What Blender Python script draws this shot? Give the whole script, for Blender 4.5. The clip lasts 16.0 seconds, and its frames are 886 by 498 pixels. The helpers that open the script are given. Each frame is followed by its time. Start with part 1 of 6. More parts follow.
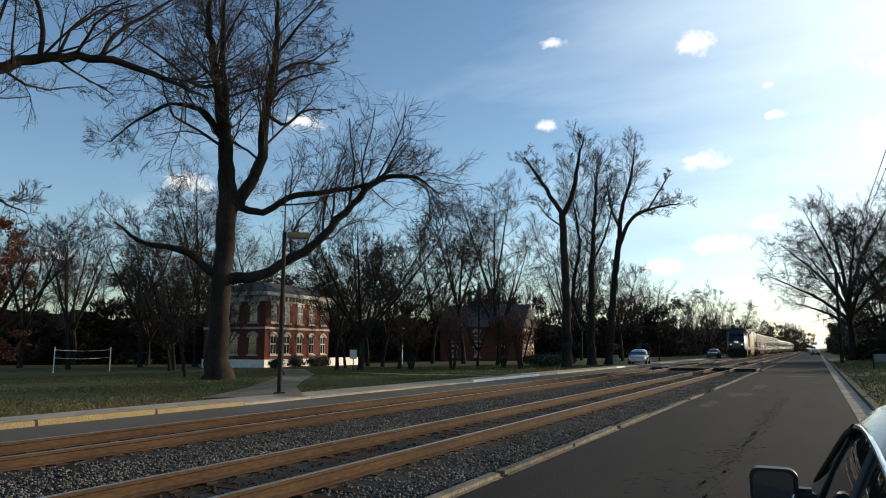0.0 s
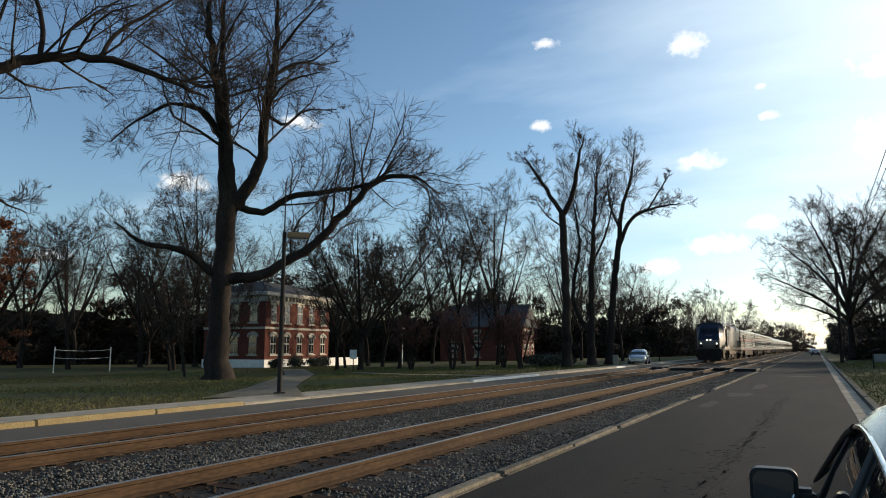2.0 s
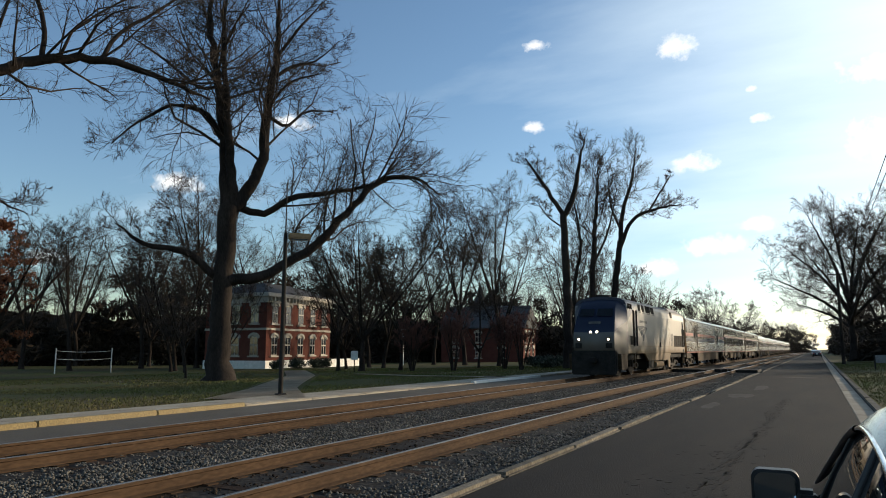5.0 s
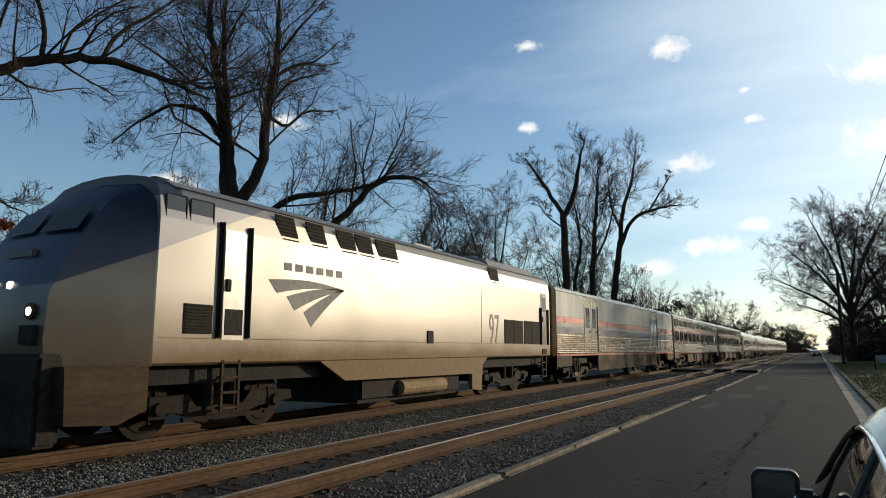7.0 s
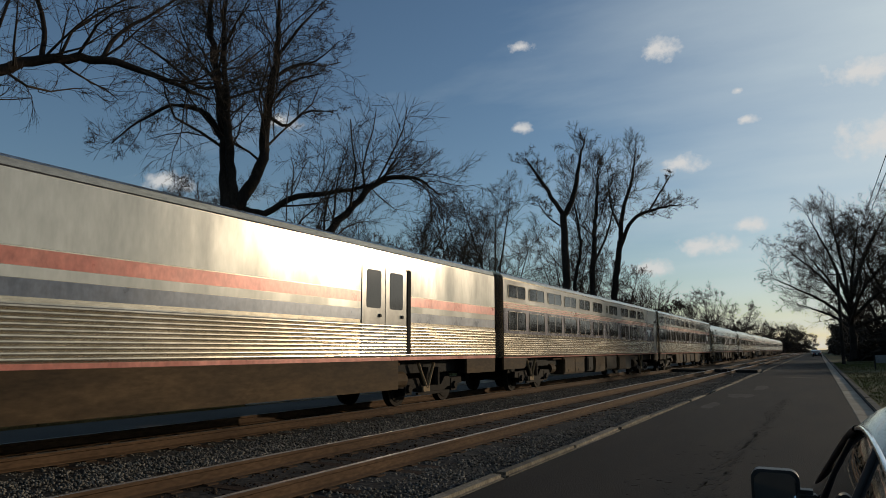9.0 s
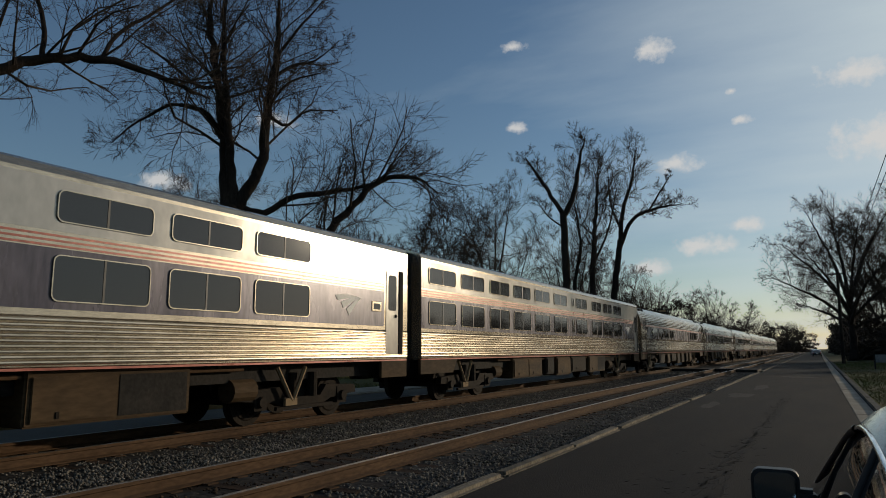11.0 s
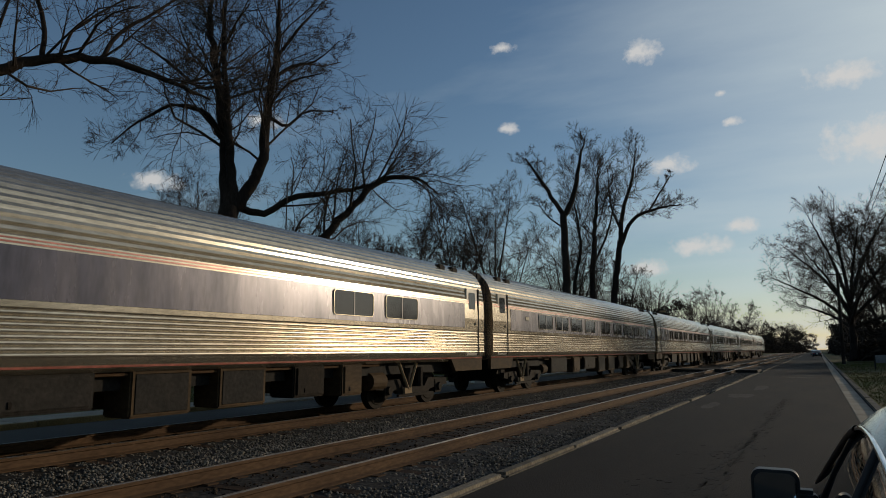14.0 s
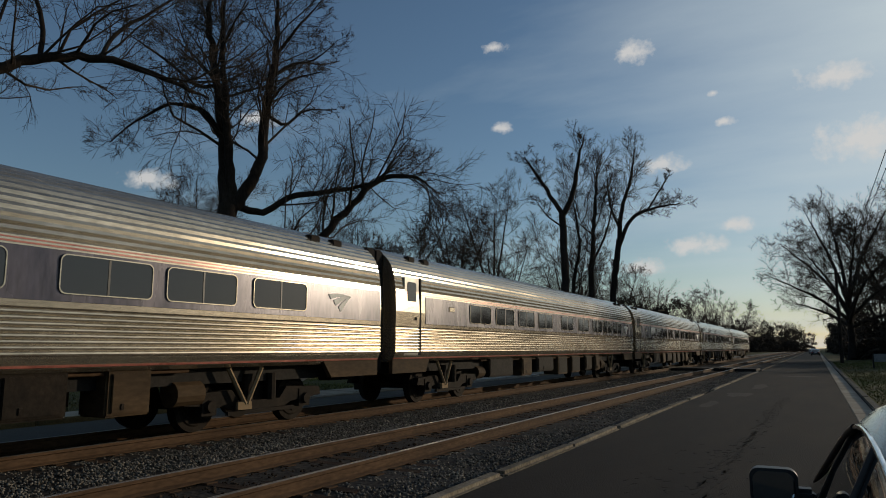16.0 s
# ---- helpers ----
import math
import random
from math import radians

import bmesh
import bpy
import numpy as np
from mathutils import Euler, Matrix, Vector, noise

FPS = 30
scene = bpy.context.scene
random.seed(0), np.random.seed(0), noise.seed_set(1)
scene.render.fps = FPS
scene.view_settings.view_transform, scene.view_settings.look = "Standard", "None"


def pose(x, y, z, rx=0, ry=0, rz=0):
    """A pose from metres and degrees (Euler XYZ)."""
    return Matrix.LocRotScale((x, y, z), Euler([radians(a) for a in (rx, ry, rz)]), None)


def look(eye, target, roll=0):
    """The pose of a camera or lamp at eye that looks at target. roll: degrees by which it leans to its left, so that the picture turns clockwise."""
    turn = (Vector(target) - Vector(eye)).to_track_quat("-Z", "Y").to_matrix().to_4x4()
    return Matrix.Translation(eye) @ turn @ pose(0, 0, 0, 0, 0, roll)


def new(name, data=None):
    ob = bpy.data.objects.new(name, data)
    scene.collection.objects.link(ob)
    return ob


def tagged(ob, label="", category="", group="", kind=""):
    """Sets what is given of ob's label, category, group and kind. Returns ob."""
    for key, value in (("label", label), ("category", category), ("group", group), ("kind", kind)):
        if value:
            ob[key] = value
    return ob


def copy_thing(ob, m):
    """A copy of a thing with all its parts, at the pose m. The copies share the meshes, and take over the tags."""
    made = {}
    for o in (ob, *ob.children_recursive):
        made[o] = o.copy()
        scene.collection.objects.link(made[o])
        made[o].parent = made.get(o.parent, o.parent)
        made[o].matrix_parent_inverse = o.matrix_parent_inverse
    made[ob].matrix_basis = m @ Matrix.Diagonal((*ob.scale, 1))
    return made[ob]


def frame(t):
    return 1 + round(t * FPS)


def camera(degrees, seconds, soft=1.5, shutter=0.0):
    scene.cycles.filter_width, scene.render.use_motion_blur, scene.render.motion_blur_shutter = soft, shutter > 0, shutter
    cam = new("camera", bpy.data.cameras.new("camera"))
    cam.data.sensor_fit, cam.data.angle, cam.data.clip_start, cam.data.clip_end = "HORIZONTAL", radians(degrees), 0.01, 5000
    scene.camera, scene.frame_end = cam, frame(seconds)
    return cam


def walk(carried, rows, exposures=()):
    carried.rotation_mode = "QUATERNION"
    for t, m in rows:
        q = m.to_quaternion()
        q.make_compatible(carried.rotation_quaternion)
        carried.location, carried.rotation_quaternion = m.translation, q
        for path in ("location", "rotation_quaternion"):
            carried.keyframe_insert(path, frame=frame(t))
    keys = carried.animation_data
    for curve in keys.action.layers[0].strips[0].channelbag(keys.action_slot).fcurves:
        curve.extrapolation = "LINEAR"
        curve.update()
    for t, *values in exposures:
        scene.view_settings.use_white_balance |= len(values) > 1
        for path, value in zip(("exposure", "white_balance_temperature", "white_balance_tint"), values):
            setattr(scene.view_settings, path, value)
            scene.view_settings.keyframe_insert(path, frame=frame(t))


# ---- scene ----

# camera on a tripod at the roadside; a few tiny nudges of the head
cam = camera(65.45, 16.0, soft=0.95)
EYE = (0, 0, 1.48)


def aim(dx, dy):
    return pose(*EYE, 98.193 + dy * 0.047, 0.0, 28.19 + dx * 0.045)


walk(cam, [(0, aim(0, 0)), (2.0, aim(0, 0)), (2.5, aim(2, -1)), (3.0, aim(2, 2)), (6.5, aim(2, 2)), (9.0, aim(2, 2)),
           (11.5, aim(2, 1)), (12.5, aim(2, 2)), (15.0, aim(2, 1.5)), (15.5, aim(1.5, 1)), (16, aim(0, 0))],
     [(0, 0.0), (5.5, 0.0), (6.5, -0.08), (7.5, -0.42), (8.5, -0.82), (9.5, -1.05), (13, -1.1), (16, -1.1)])

# ---- world, sun ----
SUN_AZ, SUN_EL = radians(35.2), radians(10.2)   # azimuth from +y towards +x
TO_SUN = Vector((math.sin(SUN_AZ) * math.cos(SUN_EL), math.cos(SUN_AZ) * math.cos(SUN_EL), math.sin(SUN_EL)))
world = bpy.data.worlds.new("world")
scene.world = world
world.use_nodes = True
wn, wl = world.node_tree.nodes, world.node_tree.links
wn.clear()
w_out = wn.new("ShaderNodeOutputWorld")
w_bg = wn.new("ShaderNodeBackground")
w_bg.inputs["Strength"].default_value = 0.206
sky = wn.new("ShaderNodeTexSky")
sky.sky_type = "NISHITA"
sky.sun_disc = False
sky.sun_elevation, sky.sun_rotation = SUN_EL, SUN_AZ
sky.air_density, sky.dust_density, sky.ozone_density = 1.0, 0.5, 2.5
# thin high cloud over the whole dome, thicker around the sun
w_tc = wn.new("ShaderNodeTexCoord")
w_sep = wn.new("ShaderNodeSeparateXYZ")
wl.new(w_tc.outputs["Generated"], w_sep.inputs[0])


def wmath(op, a, b=None, clamp=False):
    n = wn.new("ShaderNodeMath")
    n.operation, n.use_clamp = op, clamp
    for i, v in enumerate((a, b)):
        if v is None:
            continue
        if isinstance(v, (int, float)):
            n.inputs[i].default_value = v
        else:
            wl.new(v, n.inputs[i])
    return n.outputs[0]


w_up = wmath("ADD", wmath("MAXIMUM", w_sep.outputs[2], 0.0), 0.12)
w_comb = wn.new("ShaderNodeCombineXYZ")
wl.new(wmath("DIVIDE", w_sep.outputs[0], w_up), w_comb.inputs[0])
wl.new(wmath("DIVIDE", w_sep.outputs[1], w_up), w_comb.inputs[1])
w_map = wn.new("ShaderNodeMapping")
w_map.inputs["Rotation"].default_value = (0, 0, radians(-52))
w_map.inputs["Scale"].default_value = (0.5, 1.15, 1)
wl.new(w_comb.outputs[0], w_map.inputs[0])
w_noise = wn.new("ShaderNodeTexNoise")
w_noise.inputs["Scale"].default_value, w_noise.inputs["Detail"].default_value = 1.3, 7
w_noise.inputs["Roughness"].default_value = 0.55
wl.new(w_map.outputs[0], w_noise.inputs["Vector"])
w_dot = wn.new("ShaderNodeVectorMath")
w_dot.operation = "DOT_PRODUCT"
w_dot.inputs[1].default_value = TO_SUN
wl.new(w_tc.outputs["Generated"], w_dot.inputs[0])
w_near = wmath("POWER", wmath("MAXIMUM", w_dot.outputs["Value"], 0.0), 5.0)
w_cov = wmath("ADD", wmath("MULTIPLY", wmath("SUBTRACT", w_noise.outputs["Fac"], 0.54), 1.2), wmath("MULTIPLY", w_near, 1.8))
w_cov = wmath("MULTIPLY", wmath("MAXIMUM", w_cov, 0.0), 1.0, True)
w_mix = wn.new("ShaderNodeMix")
w_mix.data_type = "RGBA"
w_mix.inputs[7].default_value = (5.4, 6.2, 6.5, 1)
wl.new(wmath("MULTIPLY", w_cov, 0.85), w_mix.inputs[0])
wl.new(sky.outputs[0], w_mix.inputs[6])
wl.new(w_mix.outputs[2], w_bg.inputs["Color"])
wl.new(w_bg.outputs[0], w_out.inputs[0])

sun_data = bpy.data.lights.new("sun", "SUN")
sun_data.energy, sun_data.angle, sun_data.color = 4.5, radians(0.6), (1.0, 0.83, 0.60)
sun = new("sun", sun_data)
sun.matrix_world = look(TO_SUN * 300, (0, 0, 0))


# ---- materials ----
def nodes_of(name):
    m = bpy.data.materials.new(name)
    m.use_nodes = True
    nt = m.node_tree
    return m, nt, nt.nodes["Principled BSDF"]


def surf(name, c1, c2, rough=0.8, metal=0.0, scale=1.0, fine=30.0, bump=0.15, stretch=(1, 1, 1), spot=0.25, each=0.0, coat=0.0, rvar=0.12):
    """Two-scale varied surface: broad stains between c1 and c2, fine grain, fine relief."""
    m, nt, b = nodes_of(name)
    N, L = nt.nodes, nt.links
    tc, mp = N.new("ShaderNodeTexCoord"), N.new("ShaderNodeMapping")
    mp.inputs["Scale"].default_value = stretch
    L.new(tc.outputs["Object"], mp.inputs[0])
    n1, n2 = N.new("ShaderNodeTexNoise"), N.new("ShaderNodeTexNoise")
    n1.inputs["Scale"].default_value, n1.inputs["Detail"].default_value, n1.inputs["Roughness"].default_value = scale, 5, 0.6
    n2.inputs["Scale"].default_value, n2.inputs["Detail"].default_value = fine, 3
    for n in (n1, n2):
        L.new(mp.outputs[0], n.inputs["Vector"])
    ramp = N.new("ShaderNodeMapRange")
    ramp.inputs[1].default_value, ramp.inputs[2].default_value = 0.32, 0.68
    L.new(n1.outputs["Fac"], ramp.inputs[0])
    mix = N.new("ShaderNodeMix")
    mix.data_type = "RGBA"
    mix.inputs[6].default_value, mix.inputs[7].default_value = (*c1, 1), (*c2, 1)
    L.new(ramp.outputs[0], mix.inputs[0])
    hsv = N.new("ShaderNodeHueSaturation")
    L.new(mix.outputs[2], hsv.inputs["Color"])
    val = N.new("ShaderNodeMapRange")
    val.inputs[1].default_value, val.inputs[2].default_value = 0.3, 0.7
    val.inputs[3].default_value, val.inputs[4].default_value = 1 - spot, 1 + spot
    L.new(n2.outputs["Fac"], val.inputs[0])
    last = val.outputs[0]
    if each:
        oi, rr, mm = N.new("ShaderNodeObjectInfo"), N.new("ShaderNodeMapRange"), N.new("ShaderNodeMath")
        rr.inputs[3].default_value, rr.inputs[4].default_value = 1 - each, 1 + each
        mm.operation = "MULTIPLY"
        L.new(oi.outputs["Random"], rr.inputs[0])
        L.new(rr.outputs[0], mm.inputs[0])
        L.new(last, mm.inputs[1])
        last = mm.outputs[0]
    L.new(last, hsv.inputs["Value"])
    L.new(hsv.outputs[0], b.inputs["Base Color"])
    b.inputs["Metallic"].default_value = metal
    if rough >= 0.75:
        b.inputs["Specular IOR Level"].default_value = 0.12
    rg = N.new("ShaderNodeMapRange")
    rg.inputs[3].default_value, rg.inputs[4].default_value = max(rough - rvar, 0.03), min(rough + rvar, 1)
    L.new(n1.outputs["Fac"], rg.inputs[0])
    L.new(rg.outputs[0], b.inputs["Roughness"])
    if coat:
        b.inputs["Coat Weight"].default_value = coat
    if bump:
        bp = N.new("ShaderNodeBump")
        bp.inputs["Strength"].default_value, bp.inputs["Distance"].default_value = bump, 0.02
        L.new(n2.outputs["Fac"], bp.inputs["Height"])
        L.new(bp.outputs[0], b.inputs["Normal"])
    return m


def islands(m, amount):
    """Lets each loose piece of a joined mesh differ in brightness."""
    nt = m.node_tree
    b = nt.nodes["Principled BSDF"]
    g, r, v = nt.nodes.new("ShaderNodeNewGeometry"), nt.nodes.new("ShaderNodeMapRange"), nt.nodes.new("ShaderNodeHueSaturation")
    r.inputs[3].default_value, r.inputs[4].default_value = 1 - amount, 1 + amount
    nt.links.new(g.outputs["Random Per Island"], r.inputs[0])
    nt.links.new(r.outputs[0], v.inputs["Value"])
    nt.links.new(b.inputs["Base Color"].links[0].from_socket, v.inputs["Color"])
    nt.links.new(v.outputs[0], b.inputs["Base Color"])
    return m


def glass(name, tint, rough=0.03):
    m, nt, b = nodes_of(name)
    b.inputs["Base Color"].default_value = (*tint, 1)
    b.inputs["Roughness"].default_value = rough
    b.inputs["IOR"].default_value = 1.5
    b.inputs["Specular IOR Level"].default_value = 0.7
    return m


def glow(name, colour, strength):
    m, nt, b = nodes_of(name)
    b.inputs["Base Color"].default_value = (*colour, 1)
    b.inputs["Emission Color"].default_value = (*colour, 1)
    b.inputs["Emission Strength"].default_value = strength
    return m


M = {}
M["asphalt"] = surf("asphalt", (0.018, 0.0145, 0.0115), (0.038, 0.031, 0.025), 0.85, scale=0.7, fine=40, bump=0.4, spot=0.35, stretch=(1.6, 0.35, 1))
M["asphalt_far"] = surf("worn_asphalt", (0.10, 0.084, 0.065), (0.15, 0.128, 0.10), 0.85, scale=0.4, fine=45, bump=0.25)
M["concrete"] = surf("concrete", (0.29, 0.24, 0.175), (0.41, 0.35, 0.265), 0.9, scale=0.9, fine=35, bump=0.3, each=0.12)
M["old_kerb"] = surf("worn_old_kerb", (0.11, 0.09, 0.064), (0.25, 0.21, 0.155), 0.9, scale=2.2, fine=25, bump=0.5, spot=0.35, each=0.2)
M["kerb_dark"] = surf("stained_kerb", (0.05, 0.045, 0.04), (0.12, 0.11, 0.09), 0.9, scale=1.2, fine=20, bump=0.3)
M["tar"] = surf("tar_seal", (0.015, 0.0125, 0.010), (0.028, 0.0235, 0.0195), 0.8, scale=3, fine=40, bump=0.4)
M["pale_patch"] = surf("worn_pale_asphalt", (0.05, 0.044, 0.037), (0.075, 0.066, 0.056), 0.9, scale=2, fine=40, bump=0.3)
M["yellow_paint"] = surf("yellow_kerb_paint", (0.22, 0.145, 0.045), (0.31, 0.225, 0.095), 0.7, scale=2.5, fine=30, bump=0.2, spot=0.35)
M["white_paint"] = surf("white_paint", (0.6, 0.58, 0.52), (0.75, 0.73, 0.68), 0.6, scale=3, fine=40, bump=0.1, spot=0.15)
M["ground"] = surf("lawn_soil", (0.058, 0.072, 0.016), (0.10, 0.07, 0.032), 1.0, scale=0.12, fine=6, bump=0.6, spot=0.4)
M["grass"] = islands(surf("grass_blades", (0.07, 0.095, 0.02), (0.15, 0.115, 0.05), 0.8, scale=0.15, fine=3, bump=0), 0.35)
M["ballast"] = surf("ballast_bed", (0.022, 0.019, 0.017), (0.05, 0.044, 0.038), 0.95, scale=0.8, fine=14, bump=1.0, spot=0.55)
M["stone"] = islands(surf("ballast_stone", (0.08, 0.071, 0.058), (0.17, 0.152, 0.125), 0.9, scale=2, fine=30, bump=0.2), 0.55)
M["oily_stone"] = islands(surf("oily_ballast_stone", (0.024, 0.016, 0.010), (0.055, 0.037, 0.023), 0.85, scale=2, fine=30, bump=0.2), 0.5)
M["rust"] = surf("rusty_rail", (0.05, 0.028, 0.015), (0.098, 0.058, 0.032), 0.85, scale=2, fine=30, bump=0.25, stretch=(1, 0.25, 1))
M["railhead"] = surf("worn_rail_head", (0.26, 0.23, 0.2), (0.36, 0.33, 0.3), 0.38, 0.85, scale=2, fine=30, bump=0.03, stretch=(1, 0.1, 1))
M["tie"] = surf("weathered_tie", (0.026, 0.016, 0.011), (0.06, 0.037, 0.024), 0.95, scale=3, fine=25, bump=0.5, stretch=(0.3, 3, 3), each=0.3)
M["bark"] = surf("grey_brown_bark", (0.016, 0.012, 0.010), (0.04, 0.031, 0.025), 0.95, scale=1.5, fine=14, bump=0.8, stretch=(1, 1, 0.35))
M["twig"] = surf("bare_twigs", (0.03, 0.023, 0.018), (0.06, 0.046, 0.036), 0.9, scale=0.6, fine=6, bump=0)
M["red_twig"] = surf("reddish_twigs", (0.075, 0.035, 0.026), (0.13, 0.06, 0.045), 0.9, scale=0.8, fine=6, bump=0)
M["brown_leaf"] = islands(surf("dry_oak_leaves", (0.11, 0.04, 0.02), (0.19, 0.075, 0.035), 0.8, scale=0.8, fine=5, bump=0), 0.4)
M["evergreen"] = islands(surf("evergreen_leaves", (0.012, 0.02, 0.012), (0.03, 0.04, 0.02), 0.7, scale=0.6, fine=5, bump=0), 0.4)
M["brush"] = islands(surf("winter_brush", (0.026, 0.02, 0.014), (0.056, 0.042, 0.031), 0.95, scale=0.25, fine=3, bump=0), 0.45)
M["brick"] = surf("red_brick", (0.10, 0.032, 0.023), (0.14, 0.05, 0.035), 0.9, scale=1.2, fine=18, bump=0.3)
M["trim"] = surf("cream_trim", (0.34, 0.30, 0.24), (0.44, 0.40, 0.33), 0.7, scale=2, fine=20, bump=0.1)
M["slate"] = surf("slate_roof", (0.05, 0.05, 0.052), (0.085, 0.082, 0.08), 0.8, scale=1.5, fine=12, bump=0.3)
M["pane"] = glass("window_pane", (0.02, 0.022, 0.025), 0.06)
M["pole"] = surf("dark_bronze_pole", (0.02, 0.017, 0.014), (0.04, 0.033, 0.027), 0.76, 0.0, scale=3, fine=20, bump=0.1)
M["lamp_tan"] = surf("tan_lamp_housing", (0.22, 0.14, 0.07), (0.3, 0.2, 0.11), 0.76, scale=3, fine=20, bump=0.05)
# the train
M["steel"] = surf("fluted_stainless_steel", (0.38, 0.325, 0.245), (0.49, 0.43, 0.34), 0.19, 0.78, scale=0.7, fine=9, bump=0, stretch=(1, 0.5, 2.0), spot=0.14, rvar=0.05)
M["steel_dirty"] = surf("grimy_steel_sill", (0.03, 0.019, 0.010), (0.085, 0.054, 0.028), 0.78, 0.0, scale=0.9, fine=9, bump=0.05, stretch=(1, 0.6, 2), spot=0.2)
M["cream"] = surf("cream_painted_side", (0.38, 0.355, 0.30), (0.48, 0.455, 0.40), 0.19, 0.35, scale=0.6, fine=7, bump=0.015, stretch=(1, 1.6, 0.5), spot=0.08)
M["silver"] = surf("silver_grey_paint", (0.32, 0.30, 0.265), (0.42, 0.395, 0.355), 0.2, 0.4, scale=0.5, fine=8, bump=0.015, stretch=(1, 1, 0.6), spot=0.07)
M["tan_dirt"] = surf("dusty_lower_side", (0.17, 0.115, 0.06), (0.25, 0.175, 0.10), 0.76, 0.0, scale=0.6, fine=8, bump=0.03, stretch=(1, 1, 0.7), spot=0.15)
M["grey_roof"] = surf("grey_roof", (0.12, 0.12, 0.125), (0.18, 0.175, 0.17), 0.6, 0.2, scale=1, fine=10, bump=0.05)
M["black"] = surf("black_ironwork", (0.012, 0.011, 0.01), (0.03, 0.026, 0.022), 0.8, scale=2, fine=15, bump=0.3)
M["iron"] = surf("dusty_running_gear", (0.009, 0.007, 0.0055), (0.028, 0.021, 0.015), 0.8, 0.2, scale=2.5, fine=15, bump=0.3)
M["rubber"] = surf("black_rubber", (0.008, 0.008, 0.008), (0.02, 0.018, 0.016), 0.85, scale=2, fine=15, bump=0.2)
M["train_glass"] = glass("tinted_train_window", (0.012, 0.012, 0.012), 0.08)
M["logo_grey"] = surf("grey_emblem_paint", (0.05, 0.05, 0.05), (0.085, 0.083, 0.08), 0.62, scale=1.5, fine=8, bump=0.01)
M["red"] = surf("red_stripe", (0.30, 0.085, 0.06), (0.38, 0.13, 0.095), 0.3, 0.2, scale=0.8, fine=7, bump=0.01, stretch=(1, 1.5, 1))
M["blue"] = surf("blue_stripe", (0.055, 0.068, 0.095), (0.09, 0.10, 0.125), 0.3, 0.2, scale=0.8, fine=7, bump=0.01, stretch=(1, 1.5, 1))
M["mauve"] = surf("faded_blue_window_band", (0.045, 0.041, 0.058), (0.08, 0.07, 0.088), 0.26, 0.3, scale=0.8, fine=6, bump=0.01, stretch=(1, 2.0, 0.5))
M["headlight"] = glow("lit_headlight", (1.0, 0.86, 0.66), 6.0)
M["silver_car"] = surf("silver_car_paint", (0.42, 0.43, 0.44), (0.46, 0.47, 0.48), 0.22, 0.6, scale=1, fine=20, bump=0, spot=0.03, coat=0.6)
M["dark_car"] = surf("dark_car_paint", (0.015, 0.017, 0.02), (0.022, 0.024, 0.028), 0.25, 0.3, scale=1, fine=20, bump=0, spot=0.03, coat=0.6)
M["grey_car"] = surf("grey_green_car_paint", (0.09, 0.10, 0.10), (0.115, 0.125, 0.122), 0.2, 0.6, scale=1, fine=20, bump=0, spot=0.03, coat=0.3)
M["car_glass"] = glass("car_glass", (0.01, 0.012, 0.012), 0.02)
M["chrome"] = surf("chrome_trim", (0.7, 0.7, 0.7), (0.78, 0.78, 0.78), 0.12, 1.0, scale=2, fine=10, bump=0)
M["mirror"] = surf("mirror_glass", (0.5, 0.55, 0.54), (0.52, 0.57, 0.56), 0.02, 1.0, scale=1, fine=10, bump=0, spot=0, rvar=0)
M["plastic"] = surf("black_plastic", (0.01, 0.01, 0.01), (0.018, 0.018, 0.018), 0.45, scale=2, fine=20, bump=0.05)
M["tyre"] = surf("tyre_rubber", (0.012, 0.012, 0.012), (0.025, 0.025, 0.025), 0.9, scale=5, fine=30, bump=0.3)
M["taillight"] = surf("tail_lamp_lens", (0.25, 0.01, 0.01), (0.3, 0.015, 0.012), 0.15, scale=2, fine=10, bump=0)


# ---- mesh helpers ----
def add_box(bm, x0, x1, y0, y1, z0, z1):
    vs = [bm.verts.new((x, y, z)) for x in (x0, x1) for y in (y0, y1) for z in (z0, z1)]
    for f in ((0, 1, 3, 2), (4, 6, 7, 5), (0, 4, 5, 1), (2, 3, 7, 6), (0, 2, 6, 4), (1, 5, 7, 3)):
        bm.faces.new([vs[i] for i in f])
    return vs


def box(x0, x1, y0, y1, z0, z1, bevel=0.0):
    bm = bmesh.new()
    add_box(bm, x0, x1, y0, y1, z0, z1)
    if bevel:
        bmesh.ops.bevel(bm, geom=bm.edges[:], offset=bevel, segments=2, affect="EDGES", clamp_overlap=True)
    return bm


def add_prism(bm, outline, y0, y1, closed=True):
    """An outline of (x, z) drawn along y."""
    a = [bm.verts.new((x, y0, z)) for x, z in outline]
    b = [bm.verts.new((x, y1, z)) for x, z in outline]
    n = len(outline)
    for i in range(n if closed else n - 1):
        j = (i + 1) % n
        bm.faces.new((a[i], a[j], b[j], b[i]))
    if closed:
        bm.faces.new(a[::-1])
        bm.faces.new(b)


def add_side(bm, outline, x0, x1):
    """An outline of (y, z) drawn along x."""
    a = [bm.verts.new((x0, y, z)) for y, z in outline]
    b = [bm.verts.new((x1, y, z)) for y, z in outline]
    n = len(outline)
    for i in range(n):
        j = (i + 1) % n
        bm.faces.new((a[i], b[i], b[j], a[j]))
    bm.faces.new(a)
    bm.faces.new(b[::-1])


